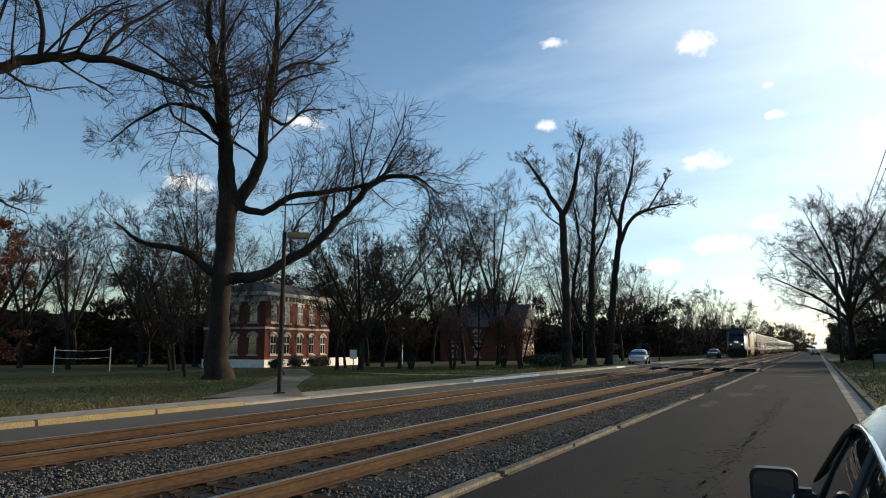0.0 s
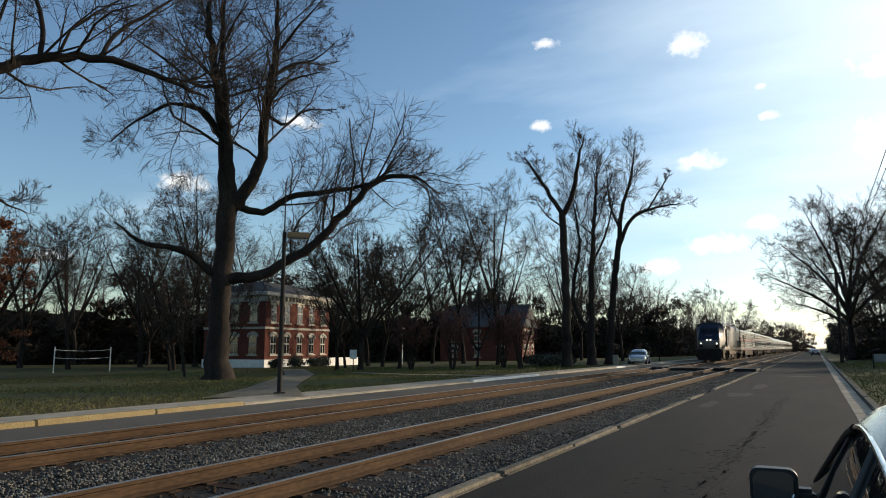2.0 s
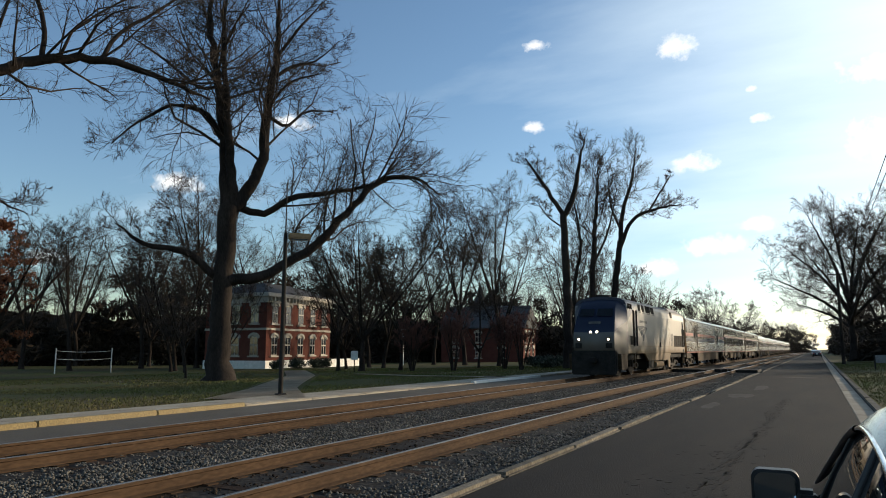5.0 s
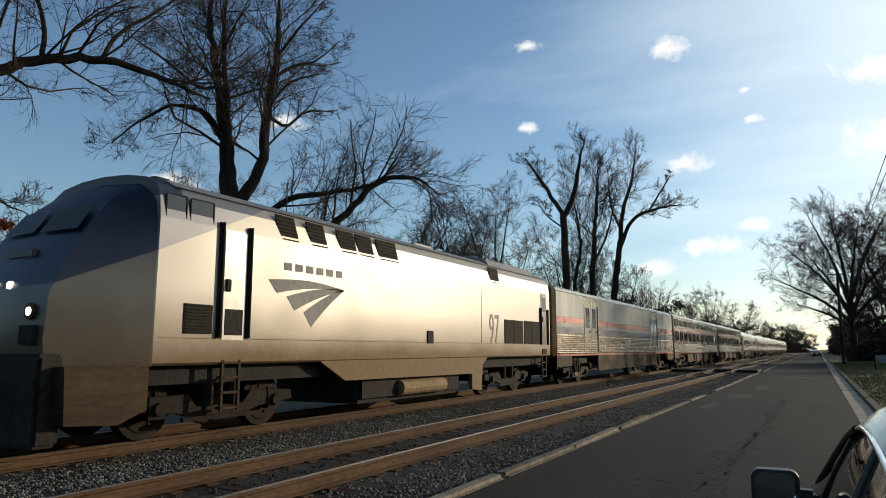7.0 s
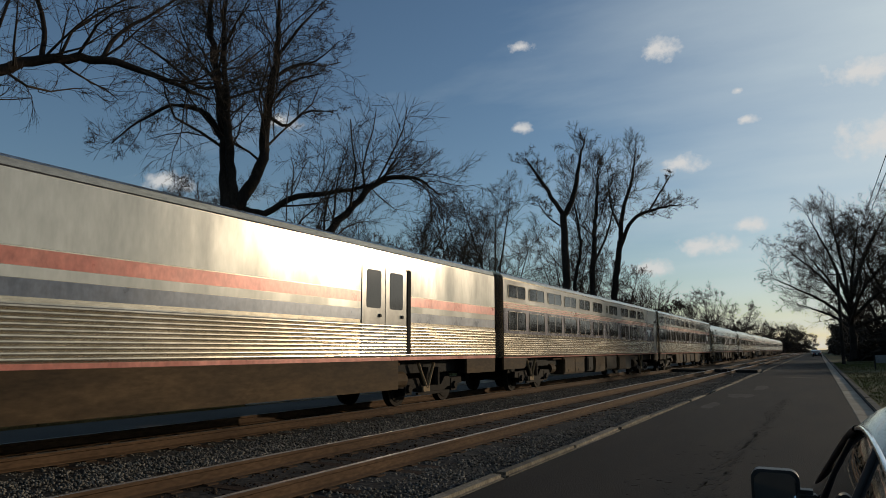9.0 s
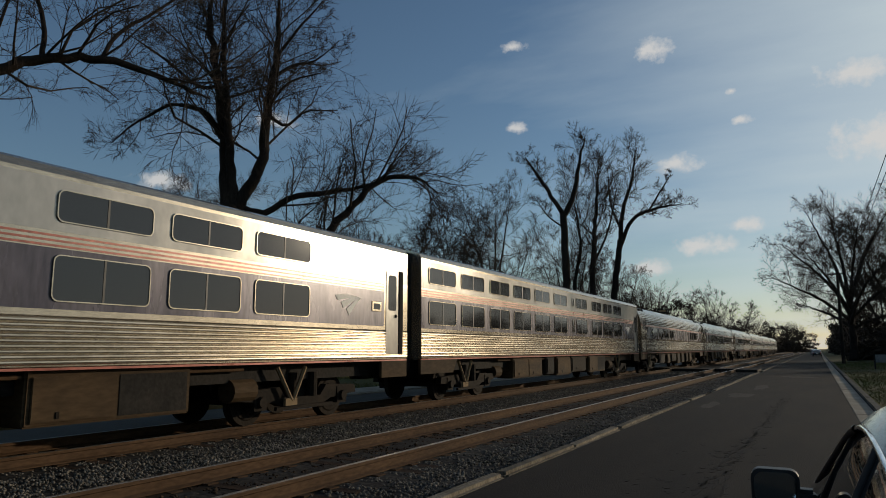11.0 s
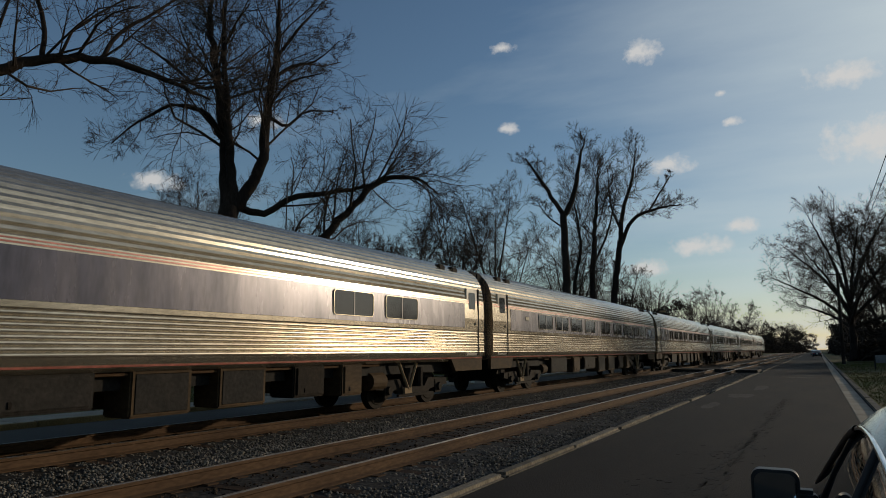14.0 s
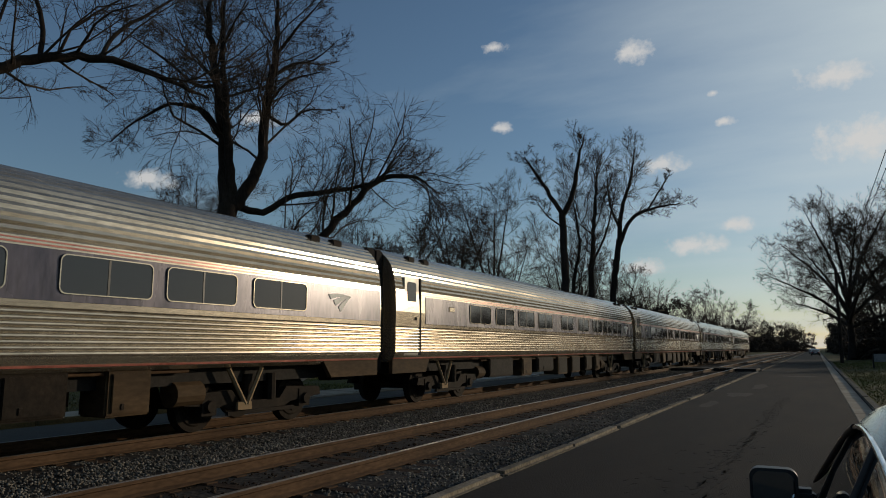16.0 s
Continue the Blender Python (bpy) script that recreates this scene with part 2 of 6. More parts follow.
def add_cyl(bm, p0, p1, r0, r1=None, sides=12):
    p0, p1 = Vector(p0), Vector(p1)
    r1 = r0 if r1 is None else r1
    d = (p1 - p0).normalized()
    u = d.orthogonal().normalized()
    v = d.cross(u)
    rings = []
    for p, r in ((p0, r0), (p1, r1)):
        rings.append([bm.verts.new(p + (u * math.cos(2 * math.pi * i / sides) + v * math.sin(2 * math.pi * i / sides)) * r) for i in range(sides)])
    for i in range(sides):
        j = (i + 1) % sides
        bm.faces.new((rings[0][i], rings[0][j], rings[1][j], rings[1][i]))
    bm.faces.new(rings[0][::-1])
    bm.faces.new(rings[1])


def rounded(y0, y1, z0, z1, r, n=4):
    """Outline of a rounded rectangle in (y, z)."""
    out = []
    for cy, cz, a0 in ((y1 - r, z1 - r, 0), (y0 + r, z1 - r, 90), (y0 + r, z0 + r, 180), (y1 - r, z0 + r, 270)):
        for i in range(n + 1):
            a = radians(a0 + 90 * i / n)
            out.append((cy + r * math.cos(a), cz + r * math.sin(a)))
    return out


def mesh_of(name, bm, material, smooth=False, normals=True):
    if normals:
        bmesh.ops.recalc_face_normals(bm, faces=bm.faces[:])
    me = bpy.data.meshes.new(name)
    bm.to_mesh(me)
    bm.free()
    me.materials.append(material)
    if smooth:
        me.shade_smooth()
        me.set_sharp_from_angle(angle=radians(38))
    return me


def part(name, bm, material, parent, label="", smooth=False):
    ob = new(name, bm if isinstance(bm, bpy.types.Mesh) else mesh_of(name, bm, material, smooth))
    ob.parent = parent
    if label:
        tagged(ob, label)
    return ob


def thing(name, m, label, category, group="", kind=""):
    ob = new(name)
    ob.matrix_basis = m
    return tagged(ob, label, category, group, kind)


def single(name, bm, material, label, category, m=None, kind="", group="", smooth=False):
    ob = new(name, mesh_of(name, bm, material, smooth))
    if m is not None:
        ob.matrix_basis = m
    return tagged(ob, label, category, group, kind)


# ---- ground, roads ----
def lawn_z(x, y):
    if x > -12.5:
        return -0.33
    t = min(1.0, max(0.0, (-17 - x) / 43))
    return -0.10 - 0.65 * t + 0.04 * math.sin(x * 0.21 + y * 0.13) * min(1.0, t * 6)


def right_z(x, y):
    z = 0.03 * min(max(x - 2, 0), 20) + 0.03 * math.sin(x * 0.4 + y * 0.17)
    z -= 0.085 * max(0.0, 1 - max(x - 1.4, 0) / 3)
    return z - 0.16 * min(1.0, max(0.0, (9.0 - y) / 2.5)) * max(0.0, 1 - max(x - 3, 0) / 3)


def build_ground():
    # one sheet from far left to far right, lowered under the roads and the track bed
    xs = [-3000, -900, -300, -150, -110, -85] + [-70 + 2.0 * i for i in range(27)] + [-16.35, -16.3, -12.6, -12.5, 1.36, 1.4] + [2.0, 2.6, 4, 6, 8, 11, 15, 20, 30, 45, 70, 110, 250, 900, 3000]
    ys = [-300, -80, -30, -10] + [-6 + 2.5 * i for i in range(60)] + [150, 170, 200, 250, 320, 450, 700, 1200, 2000, 3500]
    bm = bmesh.new()
    grid = []
    for y in ys:
        row = []
        for x in xs:
            z = lawn_z(x, y) if x <= -16.3 else (-0.33 if x <= 1.36 else right_z(x, y))
            row.append(bm.verts.new((x, y, z)))
        grid.append(row)
    for j in range(len(ys) - 1):
        for i in range(len(xs) - 1):
            bm.faces.new((grid[j][i], grid[j][i + 1], grid[j + 1][i + 1], grid[j + 1][i]))
    single("ground", bm, M["ground"], "winter lawn, green and brown, with bare soil", "ground", kind="structure", smooth=True)


WALKS = ((((-16.0, 17.0), (-24, 27.5), (-32, 38.5), (-44, 52)), 2.0), (((-16.0, 36.5), (-22, 37.5), (-30, 42.5)), 1.1))


def off_walks(x, y):
    """How far (x, y) lies outside the walks over the lawn."""
    best = np.full(len(x), 9.0)
    for pts, w in WALKS:
        for (ax, ay), (bx, by) in zip(pts, pts[1:]):
            l2 = (bx - ax) ** 2 + (by - ay) ** 2
            t = np.clip(((x - ax) * (bx - ax) + (y - ay) * (by - ay)) / l2, 0, 1)
            best = np.minimum(best, np.hypot(x - ax - t * (bx - ax), y - ay - t * (by - ay)) - w * 0.5)
    return best


def build_roads():
    bm = bmesh.new()
    add_box(bm, -3.62, 0.72, -40, 900, -0.35, -0.15)
    single("road", bm, M["asphalt"], "grey patched asphalt road beside the tracks", "road", kind="structure")
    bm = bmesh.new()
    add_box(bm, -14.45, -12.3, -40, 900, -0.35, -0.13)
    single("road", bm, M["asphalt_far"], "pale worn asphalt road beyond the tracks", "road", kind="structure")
    gutter = thing("gutter", pose(0, 0, 0), "pale concrete gutter along the road", "gutter", kind="structure")
    kerb = thing("kerb", pose(0, 0, 0), "dark stained concrete kerb at the grass", "kerb", kind="structure")
    edge = thing("kerb", pose(0, 0, 0), "chipped pale concrete kerb along the track bed", "kerb", kind="structure")
    g_me = mesh_of("slab", box(-0.235, 0.235, -1.49, 1.49, -0.2, 0, 0.012), M["concrete"])
    k_me = mesh_of("kerb_stone", box(-0.11, 0.11, -1.49, 1.49, -0.3, 0.0, 0.03), M["kerb_dark"])
    e_me = mesh_of("kerb_stone", box(-0.11, 0.11, -1.47, 1.47, -0.3, 0.0, 0.045), M["old_kerb"])
    rnd = random.Random(4)
    for i in range(100):
        y = -20 + 3.0 * i
        a = part("slab", g_me, None, gutter)
        a.matrix_basis = pose(0.957, y, -0.145 + rnd.uniform(-0.004, 0.004))
        b = part("kerb_stone", k_me, None, kerb)
        b.matrix_basis = pose(1.305, y, (-0.06 if y > 8.5 else -0.15) + rnd.uniform(-0.01, 0.01))
        if i % 9 != 7:
            c = part("kerb_stone", e_me, None, edge)
            c.matrix_basis = pose(-3.73 + rnd.uniform(-0.025, 0.025), y, -0.105 + rnd.uniform(-0.025, 0.015), rnd.uniform(-0.5, 0.5), rnd.uniform(-3, 3), rnd.uniform(-0.7, 0.7))
    # far pavement: kerb stones (part yellow), slabs, walks
    fk = thing("kerb", pose(0, 0, 0), "low concrete kerb, partly painted yellow", "kerb", kind="structure")
    n_me = mesh_of("kerb_stone", box(-0.1, 0.1, -1.49, 1.49, -0.3, 0.0, 0.02), M["concrete"])
    y_me = mesh_of("kerb_stone", box(-0.1, 0.1, -1.49, 1.49, -0.3, 0.0, 0.02), M["yellow_paint"])
    w_me = mesh_of("kerb_stone", box(-0.1, 0.1, -1.49, 1.49, -0.3, 0.0, 0.02), M["white_paint"])
    fp = thing("pavement", pose(0, 0, 0), "pale concrete pavement slabs beside the lawn", "pavement", kind="structure")
    s_me = mesh_of("slab", box(-0.87, 0.87, -1.49, 1.49, -0.2, 0, 0.01), M["concrete"])
    for i in range(60):
        y = -13.5 + 3.0 * i
        me = y_me if 6 < y < 15 else (w_me if 31 < y < 38 or 56 < y < 60 else n_me)
        z = -0.01 if 5 < y < 15 or y > 30 else -0.085
        k = part("kerb_stone", me, None, fk)
        k.matrix_basis = pose(-14.55, y, z + rnd.uniform(-0.008, 0.008))
        s = part("slab", s_me, None, fp)
        s.matrix_basis = pose(-15.53, y, -0.075 + rnd.uniform(-0.006, 0.006))
    # walks over the lawn
    for pts, w in WALKS:
        bm = bmesh.new()
        prev = None
        n = 40
        for i in range(n + 1):
            t = i / n * (len(pts) - 1)
            k = min(int(t), len(pts) - 2)
            f = t - k
            x, y = pts[k][0] * (1 - f) + pts[k + 1][0] * f, pts[k][1] * (1 - f) + pts[k + 1][1] * f
            dx, dy = pts[k + 1][0] - pts[k][0], pts[k + 1][1] - pts[k][1]
            l = math.hypot(dx, dy)
            wid = w * (1.6 - 0.6 * min(1, i / 7))
            nx, ny = -dy / l * wid / 2, dx / l * wid / 2
            cur = [bm.verts.new((x + s * nx, y + s * ny, lawn_z(x + s * nx, y) + 0.035)) for s in (-1, 1)]
            if prev:
                bm.faces.new((prev[0], cur[0], cur[1], prev[1]))
            prev = cur
        bmesh.ops.solidify(bm, geom=bm.faces[:], thickness=0.15)
        single("footpath", bm, M["concrete"], "pale concrete walk across the lawn", "path", kind="structure")


def blot(bm, cx, cy, rx, ry, seed, z):
    """An irregular flat patch lying on the road, a few millimetres thick."""
    n = 22
    top = []
    for i in range(n):
        a = 2 * math.pi * i / n
        k = 1 + 0.75 * noise.noise((math.cos(a) * 1.7 + seed, math.sin(a) * 1.7, seed * 0.7))
        top.append((cx + math.cos(a) * rx * k, cy + math.sin(a) * ry * k))
    a = [bm.verts.new((x, y, z)) for x, y in top]
    b = [bm.verts.new((x, y, z + 0.004)) for x, y in top]
    for i in range(n):
        j = (i + 1) % n
        bm.faces.new((a[i], a[j], b[j], b[i]))
    bm.faces.new(b)


def build_road_wear():
    r = random.Random(15)
    bm = bmesh.new()
    y = 7.5
    while y < 26:
        for k in range(3):
            blot(bm, -1.25 + r.gauss(0, 0.09) + 0.012 * (y - 8), y + r.uniform(-0.3, 0.3), r.uniform(0.012, 0.035), r.uniform(0.04, 0.2), r.random() * 50, -0.151)
        y += r.uniform(0.12, 0.35)
    for i in range(70):
        blot(bm, -1.5 + r.gauss(0, 0.35), r.uniform(7, 13), r.uniform(0.01, 0.035), r.uniform(0.02, 0.09), r.random() * 50, -0.151)
    single("road_crack", bm, M["tar"], "crumbling dark crack along the road", "road crack", kind="stuff")
    for cx, cy, rx, ry in ((-2.6, 27, 0.35, 1.6), (-2.2, 33, 0.25, 2.2), (-1.0, 46, 0.8, 1.4), (-2.9, 22, 0.18, 1.1)):
        bm = bmesh.new()
        blot(bm, cx, cy, rx, ry, cx * 7 + cy, -0.152)
        single("road_patch", bm, M["pale_patch"], "pale worn patch in the asphalt", "road patch", kind="structure")


def build_grass():
    """Short winter grass as many thin blades on the near lawn and the verge."""
    r = np.random.RandomState(21)
    spots = []
    for x0, x1, y0, y1, n, right in ((-30, -16.5, 8, 40, 42000, False), (-48, -30, 18, 60, 26000, False), (-30, -16.5, 40, 66, 18000, False), (1.45, 7.5, 9, 45, 19000, True), (1.45, 12, 45, 90, 15000, True)):
        x, y = r.uniform(x0, x1, n), r.uniform(y0, y1, n)
        patch = np.array([noise.noise((a * 0.16, b * 0.16, 3.0)) for a, b in zip(x, y)])
        k = (patch + r.normal(size=n) * 0.2 > -0.25) & (off_walks(x, y) > 0.25)
        z = np.array([right_z(a, b) if right else lawn_z(a, b) for a, b in zip(x[k], y[k])])
        spots.append(np.stack([x[k], y[k], z], 1))
    c = np.concatenate(spots)
    n = len(c)
    a = r.uniform(0, 6.28, n)
    far = 1 + np.hypot(c[:, 0], c[:, 1]) / 40
    w, h = 0.012 * far, r.uniform(0.02, 0.06, n) * far ** 0.5
    u = np.stack([np.cos(a) * w, np.sin(a) * w, 0 * a], 1)
    tip = c + np.stack([r.normal(size=n) * 0.04, r.normal(size=n) * 0.04, h], 1)
    v = np.stack([c - u, c + u, tip], 1).reshape(-1, 3)
    me = quad_mesh("grass", v, np.arange(n * 3).reshape(-1, 3), M["grass"], False)
    tagged(new("grass", me), "short patchy winter grass, green and straw-brown", "grass", kind="stuff")


# ---- tracks ----
TRACKS = (-10.70, -6.19)
RAIL = [(-0.075, -0.185), (0.075, -0.185), (0.075, -0.172), (0.012, -0.15), (0.010, -0.055), (0.036, -0.042), (0.037, -0.012), (0.03, -0.002)]
RAIL += [(-0.03, -0.002), (-0.037, -0.012), (-0.036, -0.042), (-0.010, -0.055), (-0.012, -0.15), (-0.075, -0.172)]


def build_tracks():
    rnd = random.Random(9)
    tie_me = mesh_of("tie", box(-1.3, 1.3, -0.115, 0.115, -0.16, 0.0, 0.012), M["tie"])
    plate_me = mesh_of("tie_plate", box(-0.17, 0.17, -0.09, 0.09, 0.0, 0.018, 0.004), M["rust"])
    for x in TRACKS:
        track = thing("railway_track", pose(x, 0, 0), "rusty steel rails on dark wooden ties", "railway track", group="tracks", kind="structure")
        for sx in (-0.7525, 0.7525):
            bm = bmesh.new()
            add_prism(bm, [(sx + a, b) for a, b in RAIL], -40, 900)
            rail = part("rail", bm, M["rust"], track)
            bm = bmesh.new()
            add_prism(bm, [(sx - 0.03, -0.002), (sx + 0.03, -0.002), (sx + 0.026, 0.002), (sx - 0.026, 0.002)], -40, 900)
            part("rail_head", bm, M["railhead"], rail, "worn bright top of the rail")
        for i in range(190):
            t = part("tie", tie_me, None, track)
            t.matrix_basis = pose(rnd.uniform(-0.04, 0.04), -4 + i * 0.5 + rnd.uniform(-0.03, 0.03), -0.2 + rnd.uniform(-0.008, 0.006), 0, 0, rnd.uniform(-1.2, 1.2))
            if i < 120:
                for sx in (-0.7525, 0.7525):
                    pl = part("tie_plate", plate_me, None, t)
                    pl.matrix_basis = pose(sx, 0, 0)
        bm = bmesh.new()
        for i in range(500):
            add_box(bm, -1.3, 1.3, 91 + i * 0.5 - 0.115, 91 + i * 0.5 + 0.115, -0.36, -0.2)
        tagged(part("ties_far", bm, M["tie"], track), kind="stuff")
    # ballast bed with shoulders
    bm = bmesh.new()
    prof = [(-12.32, -0.34), (-12.3, -0.21), (-11.9, -0.2), (-9.5, -0.2), (-8.9, -0.225), (-8.0, -0.225), (-7.4, -0.2), (-5.0, -0.2), (-4.5, -0.215), (-3.86, -0.2), (-3.85, -0.34)]
    ys = [-40 + 0.6 * i for i in range(180)] + [70 + 5 * i for i in range(30)] + [250, 400, 900]
    prev = None
    for y in ys:
        cur = [bm.verts.new((x, y, z + (noise.noise((x * 2.1, y * 1.7, 0)) * 0.022 if 0 < k < len(prof) - 1 else 0))) for k, (x, z) in enumerate(prof)]
        if prev:
            for k in range(len(prof) - 1):
                bm.faces.new((prev[k], prev[k + 1], cur[k + 1], cur[k]))
        prev = cur
    single("track_bed", bm, M["ballast"], "grey crushed stone track bed", "ballast", kind="structure", smooth=True)
    # oil-darkened ballast between the rails of each track
    for x in TRACKS:
        bm = bmesh.new()
        prev = None
        for y in [-40 + 0.5 * i for i in range(260)] + [100, 150, 250, 400, 900]:
            wob = 0.05 * noise.noise((x, y * 0.8, 2.0))
            cur = [bm.verts.new((x + a + wob, y, z + 0.012 * noise.noise((a * 3, y * 2.2, x)))) for a, z in ((-0.72, -0.2), (-0.3, -0.212), (0.3, -0.212), (0.72, -0.2))]
            if prev:
                for k in range(3):
                    bm.faces.new((prev[k], prev[k + 1], cur[k + 1], cur[k]))
            prev = cur
        single("track_bed", bm, M["oily_stone"], "dark oily ballast between the rails", "ballast", kind="structure", smooth=True)
    # loose stones
    r = np.random.RandomState(5)
    base = np.array([(1, 0, 0), (-1, 0, 0), (0, 1, 0), (0, -1, 0), (0, 0, 1), (0, 0, -1)], float)
    tri = np.array([(0, 2, 4), (2, 1, 4), (1, 3, 4), (3, 0, 4), (2, 0, 5), (1, 2, 5), (3, 1, 5), (0, 3, 5)])
    spots = []
    for x0, x1, y0, y1, n in ((-12.2, -3.9, 4, 14, 26000), (-12.2, -3.9, 14, 30, 19000), (-12.2, -3.9, 30, 60, 9000)):
        xs, ys = r.uniform(x0, x1, n), r.uniform(y0, y1, n)
        keep = np.ones(n, bool)
        for tx in TRACKS:
            for sx in (-0.7525, 0.7525):
                keep &= np.abs(xs - tx - sx) > 0.1
            on_tie = (np.abs(xs - tx) < 1.32) & (np.abs(((ys + 4 + 0.25) % 0.5) - 0.25) < 0.12)
            keep &= ~(on_tie & (r.rand(n) < 0.95))
            keep &= ~((np.abs(xs - tx) < 0.72) & (r.rand(n) < 0.35))
        spots.append(np.stack([xs[keep], ys[keep]], 1))
    spots = np.concatenate(spots)
    n = len(spots)
    size = r.uniform(0.013, 0.034, (n, 1, 1)) * (1 + (spots[:, 1] > 30) * 0.6)[:, None, None]
    v = base[None] * r.uniform(0.6, 1.3, (n, 6, 1)) * size
    ang = r.uniform(0, 6.28, n)
    c, s = np.cos(ang)[:, None], np.sin(ang)[:, None]
    tilt = r.uniform(-0.7, 0.7, n)[:, None]
    vx, vz = v[:, :, 0] * np.cos(tilt) - v[:, :, 2] * np.sin(tilt), v[:, :, 0] * np.sin(tilt) + v[:, :, 2] * np.cos(tilt)
    v = np.stack([vx * c - v[:, :, 1] * s, vx * s + v[:, :, 1] * c, vz * 0.8], 2)
    v[:, :, 0] += spots[:, 0:1]
    v[:, :, 1] += spots[:, 1:2]
    v[:, :, 2] += -0.205 + r.uniform(-0.01, 0.012, (n, 1))
    gauge = np.zeros(n, bool)
    for tx in TRACKS:
        gauge |= np.abs(spots[:, 0] - tx) < 0.72
    for pick, mat, text in ((~gauge, "stone", "loose grey crushed ballast stones beside the rails"), (gauge, "oily_stone", "dark oily ballast stones between the rails")):
        k = int(pick.sum())
        f = (tri[None] + (np.arange(k) * 6)[:, None, None]).reshape(-1, 3)
        me = quad_mesh("ballast_stones", v[pick].reshape(-1, 3), f, M[mat], False)
        tagged(new("ballast_stones", me), text, "ballast", kind="stuff")
    # dark foot crossing over both tracks
    deck = thing("foot_crossing", pose(0, 57, 0), "dark asphalt and timber foot crossing over the tracks", "track crossing")
    for a, b in ((-12.2, -11.54), (-9.86, -7.03), (-5.35, -3.92)):
        part("panel", box(a, b, -2.0, 2.0, -0.22, 0.0, 0.02), M["black"], deck)
    for k, x in enumerate(TRACKS):
        cr = thing("track_crossing", pose(x, 57, 0), "dark timber planks crossing the track", "track crossing", group="crossing planks")
        for j, sx in enumerate((-0.46, 0.0, 0.46)):
            w = 0.2
            part("plank", box(sx - w, sx + w, -1.6, 1.6, -0.18, 0.03, 0.01), M["black"], cr)


# ---- trees ----
def quad_mesh(name, v, f, material, smooth=True, tri=None):
    me = bpy.data.meshes.new(name)
    me.vertices.add(len(v))
    me.vertices.foreach_set("co", np.ascontiguousarray(v, dtype=np.float32).ravel())
    n = f.shape[1]
    ids, start = f.ravel(), np.arange(len(f)) * n
    if tri is not None and len(tri):
        start = np.concatenate([start, len(ids) + np.arange(len(tri)) * 3])
        ids = np.concatenate([ids, tri.ravel()])
    me.loops.add(len(ids))
    me.loops.foreach_set("vertex_index", np.ascontiguousarray(ids, dtype=np.int32))
    me.polygons.add(len(start))
    me.polygons.foreach_set("loop_start", np.ascontiguousarray(start, dtype=np.int32))
    me.update(calc_edges=True)
    me.materials.append(material)
    if smooth:
        me.shade_smooth()
    return me


class Wood:
    def __init__(self, seed):
        self.r = np.random.RandomState(seed)
        self.v, self.f, self.t, self.n = [], [], [], 0

    def tube(self, pts, radii, sides):
        self.tubes(np.asarray(pts, float)[None], np.asarray(radii, float)[None], sides)

    def tubes(self, pts, radii, sides):
        """Several tapering tubes at once: pts (count, points, 3), radii (count, points)."""
        c, k = pts.shape[:2]
        t = np.gradient(pts, axis=1)
        t /= np.linalg.norm(t, axis=2)[..., None] + 1e-9
        steep = np.abs(t[:, :1, 2:]) >= 0.85
        ref = np.where(steep, np.array((0.94, 0.31, 0.17)), np.array((0.31, 0.17, 0.94)))
        a = np.cross(t, np.broadcast_to(ref, t.shape))
        a /= np.linalg.norm(a, axis=2)[..., None] + 1e-9
        b = np.cross(t, a)
        ang = np.arange(sides) * 2 * np.pi / sides
        ring = pts[:, :, None] + radii[:, :, None, None] * (np.cos(ang)[:, None] * a[:, :, None] + np.sin(ang)[:, None] * b[:, :, None])
        self.v.append(ring.reshape(-1, 3))
        i = np.arange(sides)
        j = (i + 1) % sides
        o = self.n + (np.arange(c)[:, None] * k + np.arange(k - 1)[None]).reshape(-1, 1) * sides
        self.f.append(np.stack([o + i, o + j, o + sides + j, o + sides + i], 2).reshape(-1, 4))
        self.n += c * k * sides

    def cones(self, p, q, rad):
        """Slim pointed twigs from p to q."""
        c = len(p)
        d = q - p
        d = d / (np.linalg.norm(d, axis=1)[:, None] + 1e-9)
        a = np.cross(d, np.array((0.53, 0.31, 0.79)))
        a /= np.linalg.norm(a, axis=1)[:, None] + 1e-9
        b = np.cross(d, a)
        ang = np.arange(3) * 2 * np.pi / 3
        ring = p[:, None] + rad * (np.cos(ang)[:, None] * a[:, None] + np.sin(ang)[:, None] * b[:, None])
        self.v.append(np.concatenate([ring, q[:, None]], 1).reshape(-1, 3))
        o = (self.n + np.arange(c) * 4)[:, None, None]
        self.t.append((o + np.array(((0, 1, 3), (1, 2, 3), (2, 0, 3)))).reshape(-1, 3))
        self.n += c * 4

    def mesh(self, name, material):
        if not self.n:
            return bpy.data.meshes.new(name)
        return quad_mesh(name, np.concatenate(self.v), np.concatenate(self.f), material, tri=np.concatenate(self.t) if self.t else None)


def spline(pts, n):
    """A smooth line through a few points (Catmull-Rom)."""
    p = np.asarray(pts, float)
    p = np.concatenate([[2 * p[0] - p[1]], p, [2 * p[-1] - p[-2]]])
    out = []
    m = len(p) - 3
    for i in range(n):
        t = i / (n - 1) * m
        k = min(int(t), m - 1)
        u = t - k
        a, b, c, d = p[k:k + 4]
        out.append(0.5 * (2 * b + (c - a) * u + (2 * a - 5 * b + 4 * c - d) * u * u + (3 * b - a - 3 * c + d) * u ** 3))
    return np.array(out)


